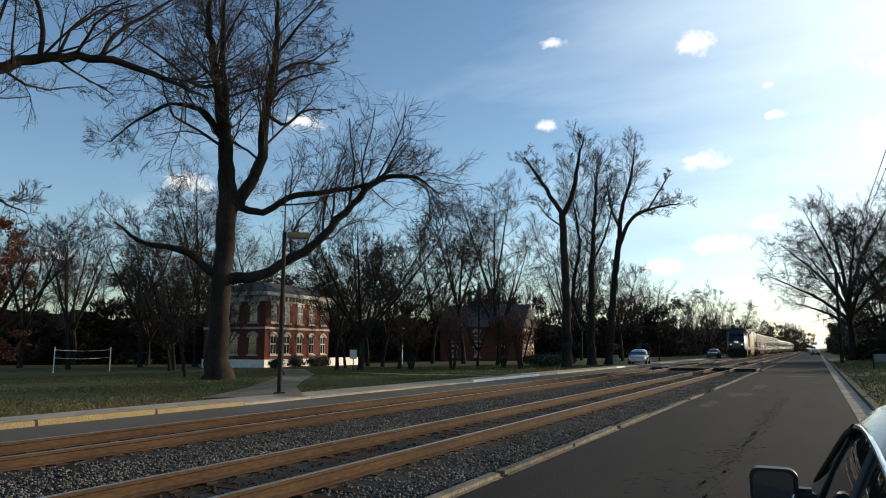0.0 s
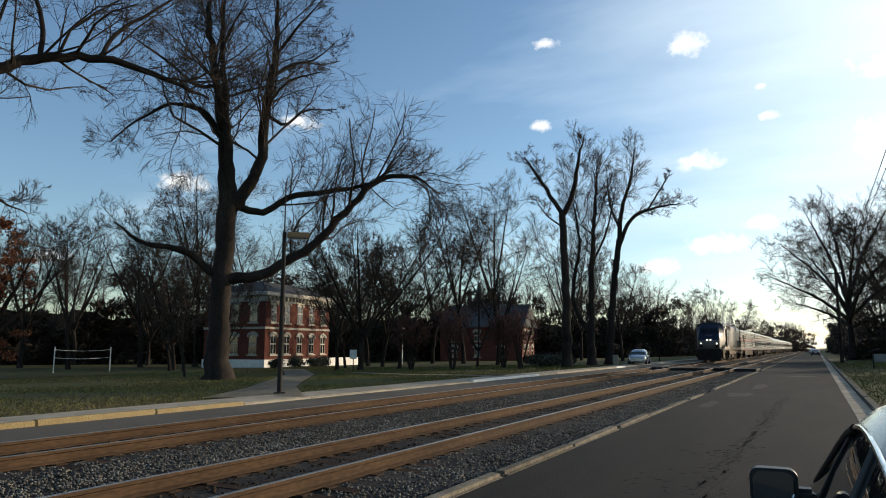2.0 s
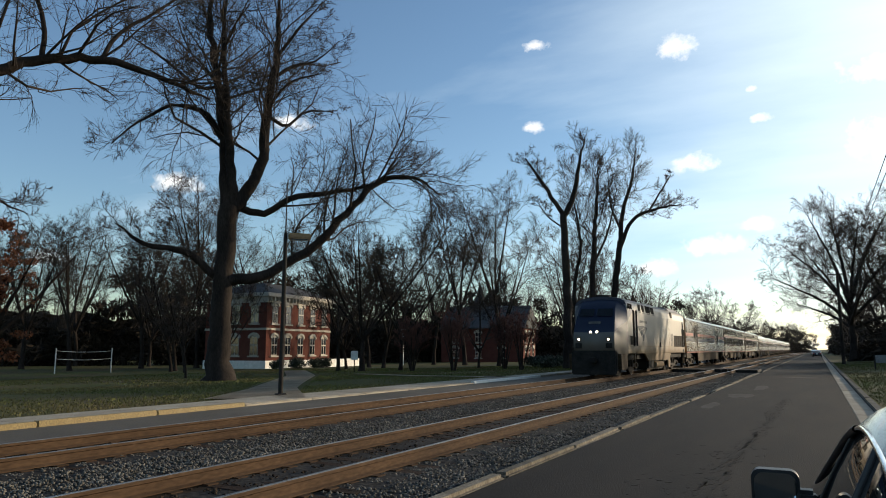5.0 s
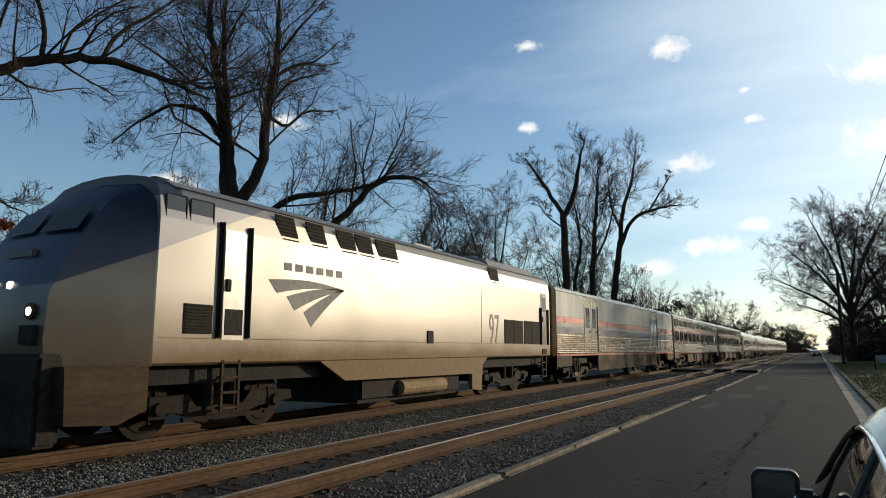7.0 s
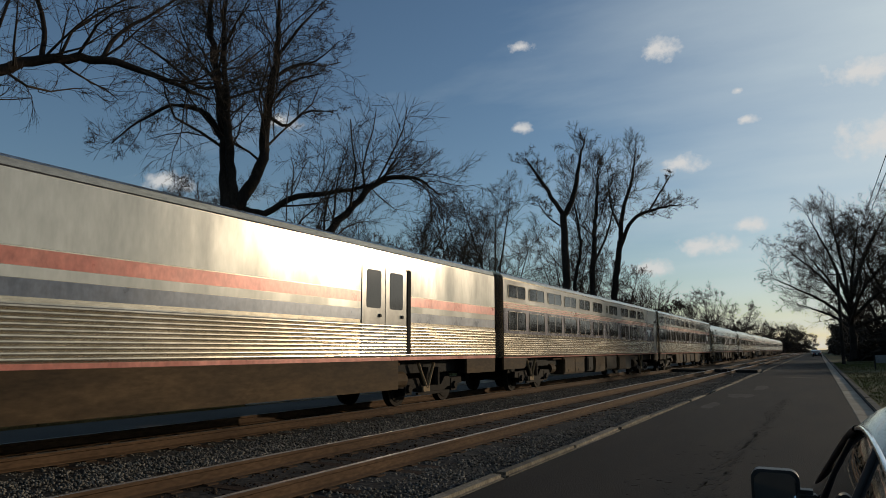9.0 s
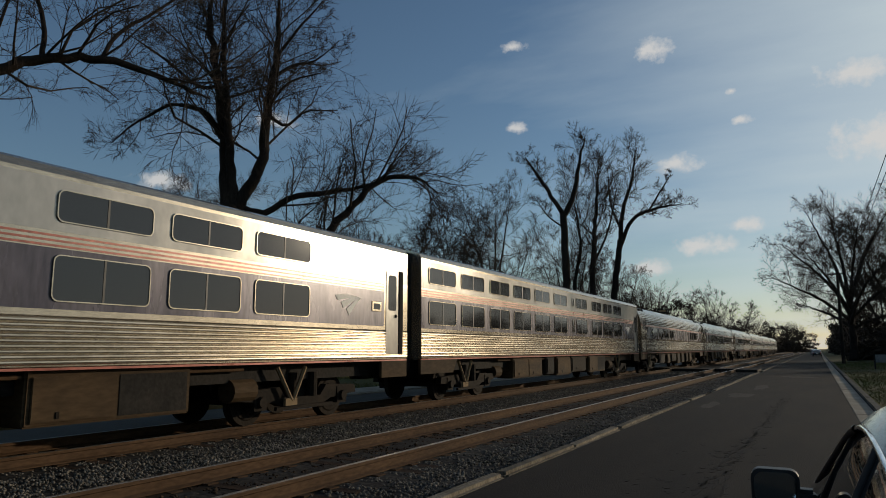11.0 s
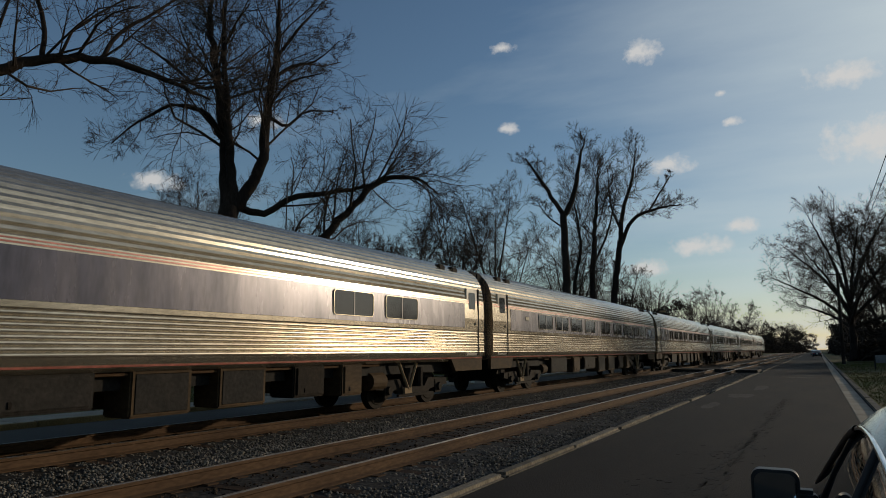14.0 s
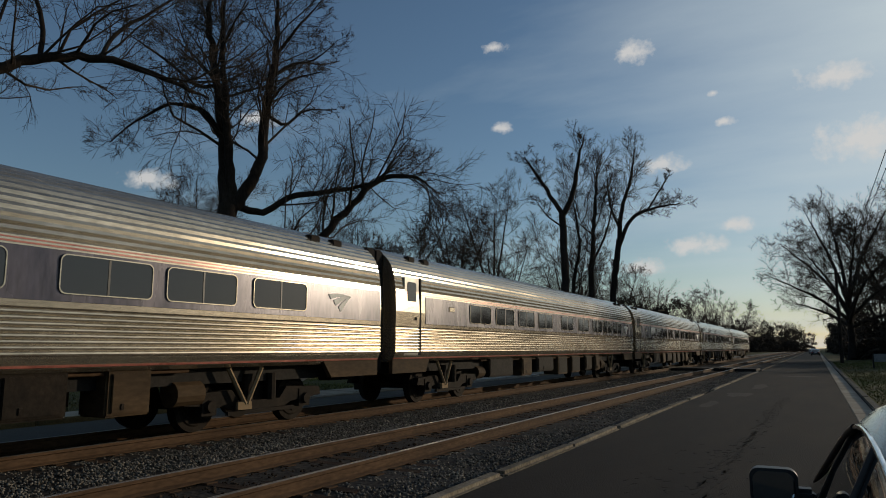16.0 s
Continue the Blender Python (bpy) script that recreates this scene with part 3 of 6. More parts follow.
def sprout(w, pts, radii, level, spread, count, ratio, up, first=0.25, fine=0.006):
    """Side branches along a limb, each with its own side branches."""
    r = w.r
    length = np.linalg.norm(np.diff(pts, axis=0), axis=1).sum()
    if level == 1:
        twigs(w, pts, radii, spread, count, length * ratio, up, first, fine)
        return
    for c in range(count):
        s = first + (1 - first) * (c + r.rand()) / count
        x = s * (len(pts) - 1)
        k = min(int(x), len(pts) - 2)
        u = x - k
        p = pts[k] * (1 - u) + pts[k + 1] * u
        rad = radii[k] * (1 - u) + radii[k + 1] * u
        d = pts[k + 1] - pts[k]
        d /= np.linalg.norm(d) + 1e-9
        side = np.cross(d, r.normal(size=3))
        side /= np.linalg.norm(side) + 1e-9
        a = math.radians(r.uniform(*spread))
        d = d * math.cos(a) + side * math.sin(a)
        ln = length * ratio * r.uniform(0.6, 1.25) * (1.15 - 0.55 * s)
        branch(w, p, d, ln, max(min(rad * r.uniform(0.4, 0.62), ln * 0.0135), fine), level - 1, spread, up, fine, ratio)


def twigs(w, pts, radii, spread, count, ln, up, first, fine):
    """The last fine twigs along a branch, all at once."""
    r = w.r
    s = first + (1 - first) * (np.arange(count) + r.rand(count)) / count
    x = s * (len(pts) - 1)
    k = np.minimum(x.astype(int), len(pts) - 2)
    u = (x - k)[:, None]
    p = pts[k] * (1 - u) + pts[k + 1] * u
    d = pts[k + 1] - pts[k]
    d = d / (np.linalg.norm(d, axis=1)[:, None] + 1e-9)
    side = np.cross(d, r.normal(size=(count, 3)))
    side /= np.linalg.norm(side, axis=1)[:, None] + 1e-9
    a = np.radians(r.uniform(spread[0], spread[1], count))[:, None]
    d = d * np.cos(a) + side * np.sin(a)
    ln = (ln * r.uniform(0.6, 1.25, count) * (1.15 - 0.5 * s))[:, None]
    ln = ln * 1.25
    d = d + np.array((0, 0, up))
    d /= np.linalg.norm(d, axis=1)[:, None]
    w.cones(p, p + d * ln, fine * 1.2)
    for at, size in ((0.3, 0.62), (0.55, 0.5)):
        e = d + r.normal(size=(count, 3)) * 0.5 + np.array((0, 0, up))
        e /= np.linalg.norm(e, axis=1)[:, None]
        o = p + d * ln * at
        w.cones(o, o + e * ln * size, fine * 0.95)


def branch(w, p, d, ln, rad, level, spread, up, fine, ratio=0.5):
    r = w.r
    n = 5 if level > 1 else 4
    pts = [np.asarray(p, float)]
    d = np.asarray(d, float)
    for i in range(n - 1):
        d = d + r.normal(size=3) * 0.2 + np.array((0, 0, up))
        d /= np.linalg.norm(d)
        pts.append(pts[-1] + d * ln / (n - 1))
    pts = np.array(pts)
    radii = np.linspace(rad, max(rad * 0.35, fine * 0.7), n)
    w.tube(pts, radii, 6 if rad > 0.06 else (4 if rad > 0.025 else 3))
    if level > 0:
        sprout(w, pts, radii, level, spread, 6 if level > 2 else (6 if level > 1 else 7), 0.58, up, 0.15, fine)


def tree(name, m, label, stems, seed, levels=3, count=9, spread=(28, 62), ratio=0.38, up=0.10, fine=0.008, bark="bark", twig="twig", first=0.3, sides=10, group="", flare=1.45):
    """stems: lists of (x, y, z, radius), first the trunk from the ground; branches grow along the later part of each."""
    ob = thing(name, m, label, "tree", group)
    big, small = Wood(seed), Wood(seed + 1)
    for i, st in enumerate(stems):
        q = np.array(st, float)
        ln = np.linalg.norm(np.diff(q[:, :3], axis=0), axis=1).sum()
        n = max(6, int(ln / 0.55))
        pts = spline(q[:, :3], n)
        rad = np.maximum(spline(np.stack([q[:, 3]] * 3, 1), n)[:, 0], fine)
        pts[1:-1] += big.r.normal(size=(n - 2, 3)) * min(0.05, q[0, 3] * 0.14)
        if i == 0 and flare > 1:
            h = np.maximum(0, 1 - (pts[:, 2] - pts[0, 2]) / 1.1)
            rad = rad * (1 + (flare - 1) * h * h)
        big.tube(pts, rad, sides if q[0, 3] > 0.1 else 6)
        c = max(3, int(count * ln / 9.0)) if i or len(stems) == 1 else 0
        f0 = first if i else max(first, 0.3)
        if c:
            sprout(small, pts, rad, levels, spread, c, ratio, up, f0, fine)
    part("trunk", big.mesh("trunk", M[bark]), None, ob)
    part("crown", small.mesh("crown", M[twig]), None, ob, "bare winter branches and fine twigs")
    return ob


def wild_stems(seed, h, r0, fork=0.35, stems=4, lean=0.25):
    """A trunk that forks into a few rising stems."""
    r = random.Random(seed)
    zf = h * fork
    bx, by = r.uniform(-0.04, 0.04) * h, r.uniform(-0.04, 0.04) * h
    out = [[(0, 0, -0.15, r0), (bx * 0.4, by * 0.4, zf * 0.5, r0 * 0.85), (bx, by, zf, r0 * 0.75)]]
    for i in range(stems):
        a = 6.283 * (i + r.random() * 0.6) / stems
        s = h * lean * r.uniform(0.6, 1.3)
        top = h * r.uniform(0.86, 1.0)
        z0 = zf * r.uniform(0.8, 1.0)
        out.append([(bx * z0 / zf, by * z0 / zf, z0, r0 * 0.55), (bx + math.cos(a) * s * 0.45, by + math.sin(a) * s * 0.45, zf + (top - zf) * 0.35, r0 * 0.4),
                    (bx + math.cos(a) * s * 0.8, by + math.sin(a) * s * 0.8, zf + (top - zf) * 0.7, r0 * 0.22), (bx + math.cos(a) * s, by + math.sin(a) * s, top * 0.95, r0 * 0.06)])
    return out


def leaf_cloud(name, material, spots, n, size, seed, parent=None, label="", slim=0.5):
    """Many small leaves around the spots (x, y, z, rx, rz)."""
    r = np.random.RandomState(seed)
    spots = np.array(spots, float)
    pick = r.randint(0, len(spots), n)
    d = r.normal(size=(n, 3))
    d /= np.linalg.norm(d, axis=1)[:, None]
    d *= r.rand(n)[:, None] ** 0.45
    c = spots[pick, :3] + d * np.stack([spots[pick, 3], spots[pick, 3], spots[pick, 4]], 1)
    u = r.normal(size=(n, 3))
    u /= np.linalg.norm(u, axis=1)[:, None]
    w = np.cross(u, r.normal(size=(n, 3)))
    w /= np.linalg.norm(w, axis=1)[:, None]
    s = size * r.uniform(0.5, 1.4, (n, 1))
    v = np.stack([c - u * s, c + w * s * slim, c + u * s, c - w * s * slim], 1).reshape(-1, 3)
    ob = new(name, quad_mesh(name, v, np.arange(n * 4).reshape(-1, 4), material, False))
    if parent:
        ob.parent = parent
    if label:
        tagged(ob, label)
    return ob


def build_trees():
    # the great tree on the lawn; across: to the right as seen from the street
    P = [(0, 0, -0.2, 0.78), (0.12, 0, 3.5, 0.60), (0.3, 0, 6.6, 0.56), (0.65, 0, 10.4, 0.58)]
    stems = [P,
             [(0.45, 0, 10.0, 0.40), (0.4, 0.3, 14, 0.33), (0.05, 0.6, 18.0, 0.26), (-0.4, 0.9, 21.5, 0.20), (-0.5, 1.0, 26, 0.07)],
             [(0.85, 0, 10.3, 0.34), (0.6, -0.3, 15, 0.24), (0.35, -0.8, 19.5, 0.16), (0.6, -1.2, 25, 0.05)],
             [(1.0, 0, 10.3, 0.40), (2.5, 0, 13.0, 0.34), (3.0, 0.4, 17.0, 0.28), (3.6, 0.5, 20.6, 0.2), (4.0, 0.7, 26, 0.06)],
             [(1.1, 0.1, 10.4, 0.24), (2.6, 0.3, 10.1, 0.21), (4.6, 0.2, 11.1, 0.19), (7.0, -0.2, 11.4, 0.15), (9.6, -0.5, 12.0, 0.09), (11.2, -0.6, 13.4, 0.03)],
             [(0.4, 0, 5.9, 0.36), (2.7, -0.4, 6.1, 0.31), (5.7, -0.9, 8.0, 0.27), (7.8, -1.2, 10.1, 0.22), (9.8, -1.2, 12.0, 0.17), (12.3, -1.2, 12.2, 0.10), (13.6, -1.3, 11.2, 0.03)],
             [(0.1, 0, 6.0, 0.26), (-1.9, -0.5, 7.6, 0.2), (-4.0, -0.7, 8.0, 0.13), (-5.6, -0.6, 9.2, 0.04)],
             [(0.2, 0.4, 14.8, 0.2), (-0.7, 0.2, 16.2, 0.16), (-2.4, -0.1, 16.6, 0.12), (-4.4, -0.4, 15.4, 0.07), (-5.9, -0.5, 13.9, 0.03)],
             [(3.0, 0.4, 16.4, 0.13), (4.2, 0.7, 15.9, 0.10), (5.4, 1.0, 17.0, 0.07), (7.6, 1.2, 17.3, 0.03)],
             [(3.4, 0.5, 19.0, 0.12), (4.6, 0.8, 20.0, 0.1), (6.2, 1.0, 20.6, 0.06), (7.8, 1.1, 22.2, 0.02)],
             [(3.6, 0.5, 20.4, 0.12), (4.9, 0.3, 22.2, 0.09), (6.6, 0.1, 24.4, 0.03)],
             [(3.0, 0.4, 17.0, 0.1), (4.4, 0.0, 18.6, 0.08), (6.4, -0.4, 19.2, 0.03)],
             [(0.1, 0.7, 18.2, 0.12), (-1.2, 0.3, 18.0, 0.10), (-2.8, -0.1, 19.2, 0.08), (-5.0, -0.4, 20.6, 0.03)]]
    tree("tree", pose(-31.1, 30.0, -0.33, 0, -2.6, 46), "huge old bare tree with a dark forked trunk on the lawn", stems, 11, levels=3, count=15, ratio=0.37, up=0.05, fine=0.012, first=0.25, sides=16)
    # neighbour whose long limb arches in from the side
    stems = [[(-8.0, 0, -0.2, 0.6), (-7.8, 0, 6, 0.5), (-7.2, 0, 10.5, 0.48)],
             [(-7.2, 0, 10.5, 0.40), (-4.6, 0, 12.2, 0.34), (-1.6, 0, 14.2, 0.28), (0.9, 0, 15.5, 0.24), (3.4, 0.1, 15.9, 0.20), (6.2, 0.2, 15.4, 0.14), (8.6, 0.3, 14.6, 0.05)],
             [(0.8, 0, 15.4, 0.13), (0.85, 0.2, 17.4, 0.11), (0.4, 0.4, 19.5, 0.08), (1.2, 0.5, 22.5, 0.03)],
             [(3.3, 0, 15.8, 0.12), (4.2, 0.5, 17.6, 0.10), (6.2, 0.8, 19.4, 0.07), (8.4, 1, 21.6, 0.03)],
             [(-4.2, 0, 12.4, 0.17), (-4.3, 0.5, 15.5, 0.13), (-4.0, 0.7, 18.6, 0.09), (-3.4, 0.9, 23, 0.03)],
             [(-7.6, 0, 8.6, 0.16), (-5.2, -0.6, 10.2, 0.12), (-2.8, -0.9, 9.8, 0.09), (-0.6, -1, 8.3, 0.05), (0.4, -1, 7.8, 0.02)],
             [(-7.3, 0, 9.8, 0.3), (-8.8, 0.6, 14, 0.24), (-9.4, 1, 20, 0.08)]]
    tree("tree", pose(-31.6, 18.5, -0.33, 0, -3.2, 58), "bare tree with one long arching limb", stems, 31, levels=3, count=11, ratio=0.34, up=0.07, fine=0.012, first=0.2)
    # the three slender ones near the far road
    tree("tree", pose(-18.6, 57.0, -0.12, 0, 0, 17), "tall slender bare tree with a high fork beside the road",
         [[(0, 0, -0.2, 0.42), (0, 0, 7, 0.33), (-0.1, 0, 13.4, 0.29)], [(-0.1, 0, 13.2, 0.22), (-1.2, 0, 15, 0.17), (-2.4, 0.2, 17, 0.13), (-3.4, 0.4, 18.6, 0.04)],
          [(0, 0, 13.2, 0.26), (0.8, 0.2, 15, 0.22), (1.3, 0.3, 17.5, 0.15), (1.9, 0.4, 20.2, 0.04)], [(-0.1, 0, 12.0, 0.08), (-1.5, 0.5, 13.2, 0.06), (-2.4, 0.7, 14.6, 0.02)]],
         51, levels=3, count=18, ratio=0.36, up=0.12, fine=0.013, first=0.3)
    tree("tree", pose(-18.9, 65.3, -0.13, 0, 0, 16), "slender bare tree with twin stems beside the road",
         [[(0, 0, -0.2, 0.42), (0, 0, 3, 0.36), (0.1, 0, 5.5, 0.34)], [(0, 0, 5, 0.3), (0.3, 0, 10, 0.26), (0.7, 0.2, 15, 0.17), (1.1, 0.3, 19.6, 0.04)],
          [(-0.2, 0, 3, 0.24), (-1.6, 0.3, 6.5, 0.2), (-0.9, 0.6, 12, 0.13), (-1.5, 0.8, 17, 0.04)], [(0.4, 0.1, 10, 0.12), (1.8, 0.3, 13, 0.09), (2.8, 0.5, 17.4, 0.03)]],
         61, levels=3, count=15, ratio=0.3, up=0.12, fine=0.013, first=0.35)
    tree("tree", pose(-18.4, 69.6, -0.12, 0, 0, 15), "leaning slender bare tree with a spreading top",
         [[(0, 0, -0.2, 0.42), (0.5, 0, 6, 0.34), (1.4, 0, 12.6, 0.28)], [(1.4, 0, 12.3, 0.25), (1.7, 0, 15.5, 0.2), (2.8, 0.2, 19, 0.13), (3.4, 0.4, 22.4, 0.04)],
          [(1.4, 0, 12.0, 0.22), (2.8, 0, 14.8, 0.18), (5.2, 0.2, 15.8, 0.13), (7.6, 0.3, 16.2, 0.04)], [(4.2, 0.1, 15.4, 0.1), (5.6, 0.4, 17.6, 0.08), (6.7, 0.6, 19.4, 0.03)],
          [(1.6, 0, 13.5, 0.13), (0.6, 0.3, 16.5, 0.1), (0.4, 0.4, 20.3, 0.03)]],
         71, levels=3, count=15, ratio=0.32, up=0.12, fine=0.013, first=0.3)
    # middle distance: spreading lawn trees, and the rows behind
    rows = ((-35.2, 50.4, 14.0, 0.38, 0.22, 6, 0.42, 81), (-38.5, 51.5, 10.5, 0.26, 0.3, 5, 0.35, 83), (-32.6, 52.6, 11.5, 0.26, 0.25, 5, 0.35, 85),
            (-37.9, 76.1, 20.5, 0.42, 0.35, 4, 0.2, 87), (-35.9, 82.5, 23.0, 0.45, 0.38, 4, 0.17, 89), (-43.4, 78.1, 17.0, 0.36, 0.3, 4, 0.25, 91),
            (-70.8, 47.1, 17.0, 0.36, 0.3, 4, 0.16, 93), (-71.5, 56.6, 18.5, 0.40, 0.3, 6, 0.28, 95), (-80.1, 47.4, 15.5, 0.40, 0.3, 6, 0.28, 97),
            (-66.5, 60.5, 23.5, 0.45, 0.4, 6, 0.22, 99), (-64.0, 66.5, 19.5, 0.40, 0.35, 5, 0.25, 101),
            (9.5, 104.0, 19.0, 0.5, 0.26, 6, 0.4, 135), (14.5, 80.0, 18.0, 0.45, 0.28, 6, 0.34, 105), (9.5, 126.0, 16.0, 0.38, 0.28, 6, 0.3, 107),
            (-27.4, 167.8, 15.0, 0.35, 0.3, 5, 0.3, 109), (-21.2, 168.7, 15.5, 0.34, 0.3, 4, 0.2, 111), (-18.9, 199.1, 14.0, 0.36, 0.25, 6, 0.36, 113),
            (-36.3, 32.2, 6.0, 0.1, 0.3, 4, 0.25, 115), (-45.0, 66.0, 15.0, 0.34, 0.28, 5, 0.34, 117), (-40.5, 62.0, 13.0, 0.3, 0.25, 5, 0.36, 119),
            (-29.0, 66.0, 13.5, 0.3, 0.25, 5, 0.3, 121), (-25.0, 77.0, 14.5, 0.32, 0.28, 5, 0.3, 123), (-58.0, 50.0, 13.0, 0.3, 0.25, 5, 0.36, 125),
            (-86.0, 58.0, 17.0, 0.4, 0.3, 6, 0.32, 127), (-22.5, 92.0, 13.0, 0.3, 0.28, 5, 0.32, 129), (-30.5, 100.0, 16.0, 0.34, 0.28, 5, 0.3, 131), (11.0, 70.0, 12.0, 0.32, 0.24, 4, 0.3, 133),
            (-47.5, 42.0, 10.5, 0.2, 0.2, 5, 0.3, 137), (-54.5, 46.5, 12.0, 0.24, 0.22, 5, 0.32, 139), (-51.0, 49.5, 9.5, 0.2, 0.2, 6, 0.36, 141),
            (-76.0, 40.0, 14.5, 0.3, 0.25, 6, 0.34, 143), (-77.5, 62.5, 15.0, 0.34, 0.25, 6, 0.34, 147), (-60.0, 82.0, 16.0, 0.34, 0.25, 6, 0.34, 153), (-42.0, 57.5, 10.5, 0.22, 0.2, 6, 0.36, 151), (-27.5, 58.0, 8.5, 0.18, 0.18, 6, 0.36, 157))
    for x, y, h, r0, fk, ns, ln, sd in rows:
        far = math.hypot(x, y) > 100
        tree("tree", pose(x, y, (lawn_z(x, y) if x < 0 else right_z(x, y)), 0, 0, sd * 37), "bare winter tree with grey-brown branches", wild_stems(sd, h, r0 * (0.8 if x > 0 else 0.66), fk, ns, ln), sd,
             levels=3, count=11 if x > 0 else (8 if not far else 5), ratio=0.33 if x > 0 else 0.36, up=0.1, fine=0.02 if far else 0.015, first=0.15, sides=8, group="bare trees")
    # broad spreading tree at the verge, its limbs reaching out low and wide
    r = random.Random(41)
    st = [[(0, 0, -0.2, 0.48), (0.1, 0, 3.2, 0.40), (0.0, 0.1, 6.4, 0.36)]]
    for i in range(15):
        a = i * 2.4 + r.uniform(-0.3, 0.3)
        rise = i / 14
        reach = 9.6 * math.sqrt(1 - (0.9 * rise) ** 2) * r.uniform(0.85, 1.1)
        z0, z1 = 4.0 + 3.4 * rise, 6.8 + 13.6 * rise
        c, d = math.cos(a), math.sin(a)
        st.append([(0.02 * c, 0.02 * d, z0, 0.24), (c * reach * 0.32, d * reach * 0.32, z0 + (z1 - z0) * 0.42, 0.17), (c * reach * 0.68, d * reach * 0.68, z0 + (z1 - z0) * 0.74, 0.1), (c * reach, d * reach, z1, 0.025)])
    tree("tree", pose(3.9, 100.0, 0.02), "broad bare tree with wide spreading limbs beside the road", st, 103, levels=3, count=11, ratio=0.36, up=0.07, fine=0.016, first=0.25, sides=10)
    # multi-stemmed shrubs with reddish twigs
    for x, y, h, sd in ((-25.2, 48.6, 5.4, 201), (-20.9, 52.0, 5.0, 203), (-29.5, 49.5, 4.8, 205), (-23.4, 54.5, 5.2, 207)):
        r = random.Random(sd)
        st = [[(0, 0, -0.1, 0.08), (0, 0, 0.2, 0.07)]]
        for i in range(9):
            a = i * 0.7 + r.random() * 0.4
            s = r.uniform(0.5, 1.3)
            st.append([(math.cos(a) * 0.12, math.sin(a) * 0.12, -0.05, 0.05), (math.cos(a) * s * 0.45, math.sin(a) * s * 0.45, h * 0.3, 0.04), (math.cos(a) * s, math.sin(a) * s, h * r.uniform(0.62, 0.8), 0.02)])
        tree("crepe_myrtle", pose(x, y, lawn_z(x, y)), "bare multi-stemmed crepe myrtle with reddish twigs", st, sd, levels=3, count=16, ratio=0.42, up=0.16, fine=0.008, twig="red_twig", first=0.45, flare=1, spread=(18, 48), group="crepe myrtles")
    # oak that keeps its brown leaves
    oak = tree("tree", pose(-53.6, 28.4, -0.65), "oak with clinging russet-brown leaves", wild_stems(301, 11.5, 0.35, 0.2, 6, 0.4), 301, levels=2, count=9, ratio=0.35, fine=0.012, first=0.1)
    r = random.Random(6)
    spots = []
    for i in range(90):
        a, z = r.random() * 6.28, r.uniform(1.2, 11.5)
        s = 3.6 * math.sqrt(max(0.05, 1 - ((z - 4.5) / 7.6) ** 2)) * r.uniform(0.3, 1)
        spots.append((math.cos(a) * s, math.sin(a) * s, z, r.uniform(0.5, 0.9), r.uniform(0.25, 0.5)))
    leaf_cloud("leaves", M["brown_leaf"], spots, 14000, 0.11, 302, oak, "russet-brown dry leaves")


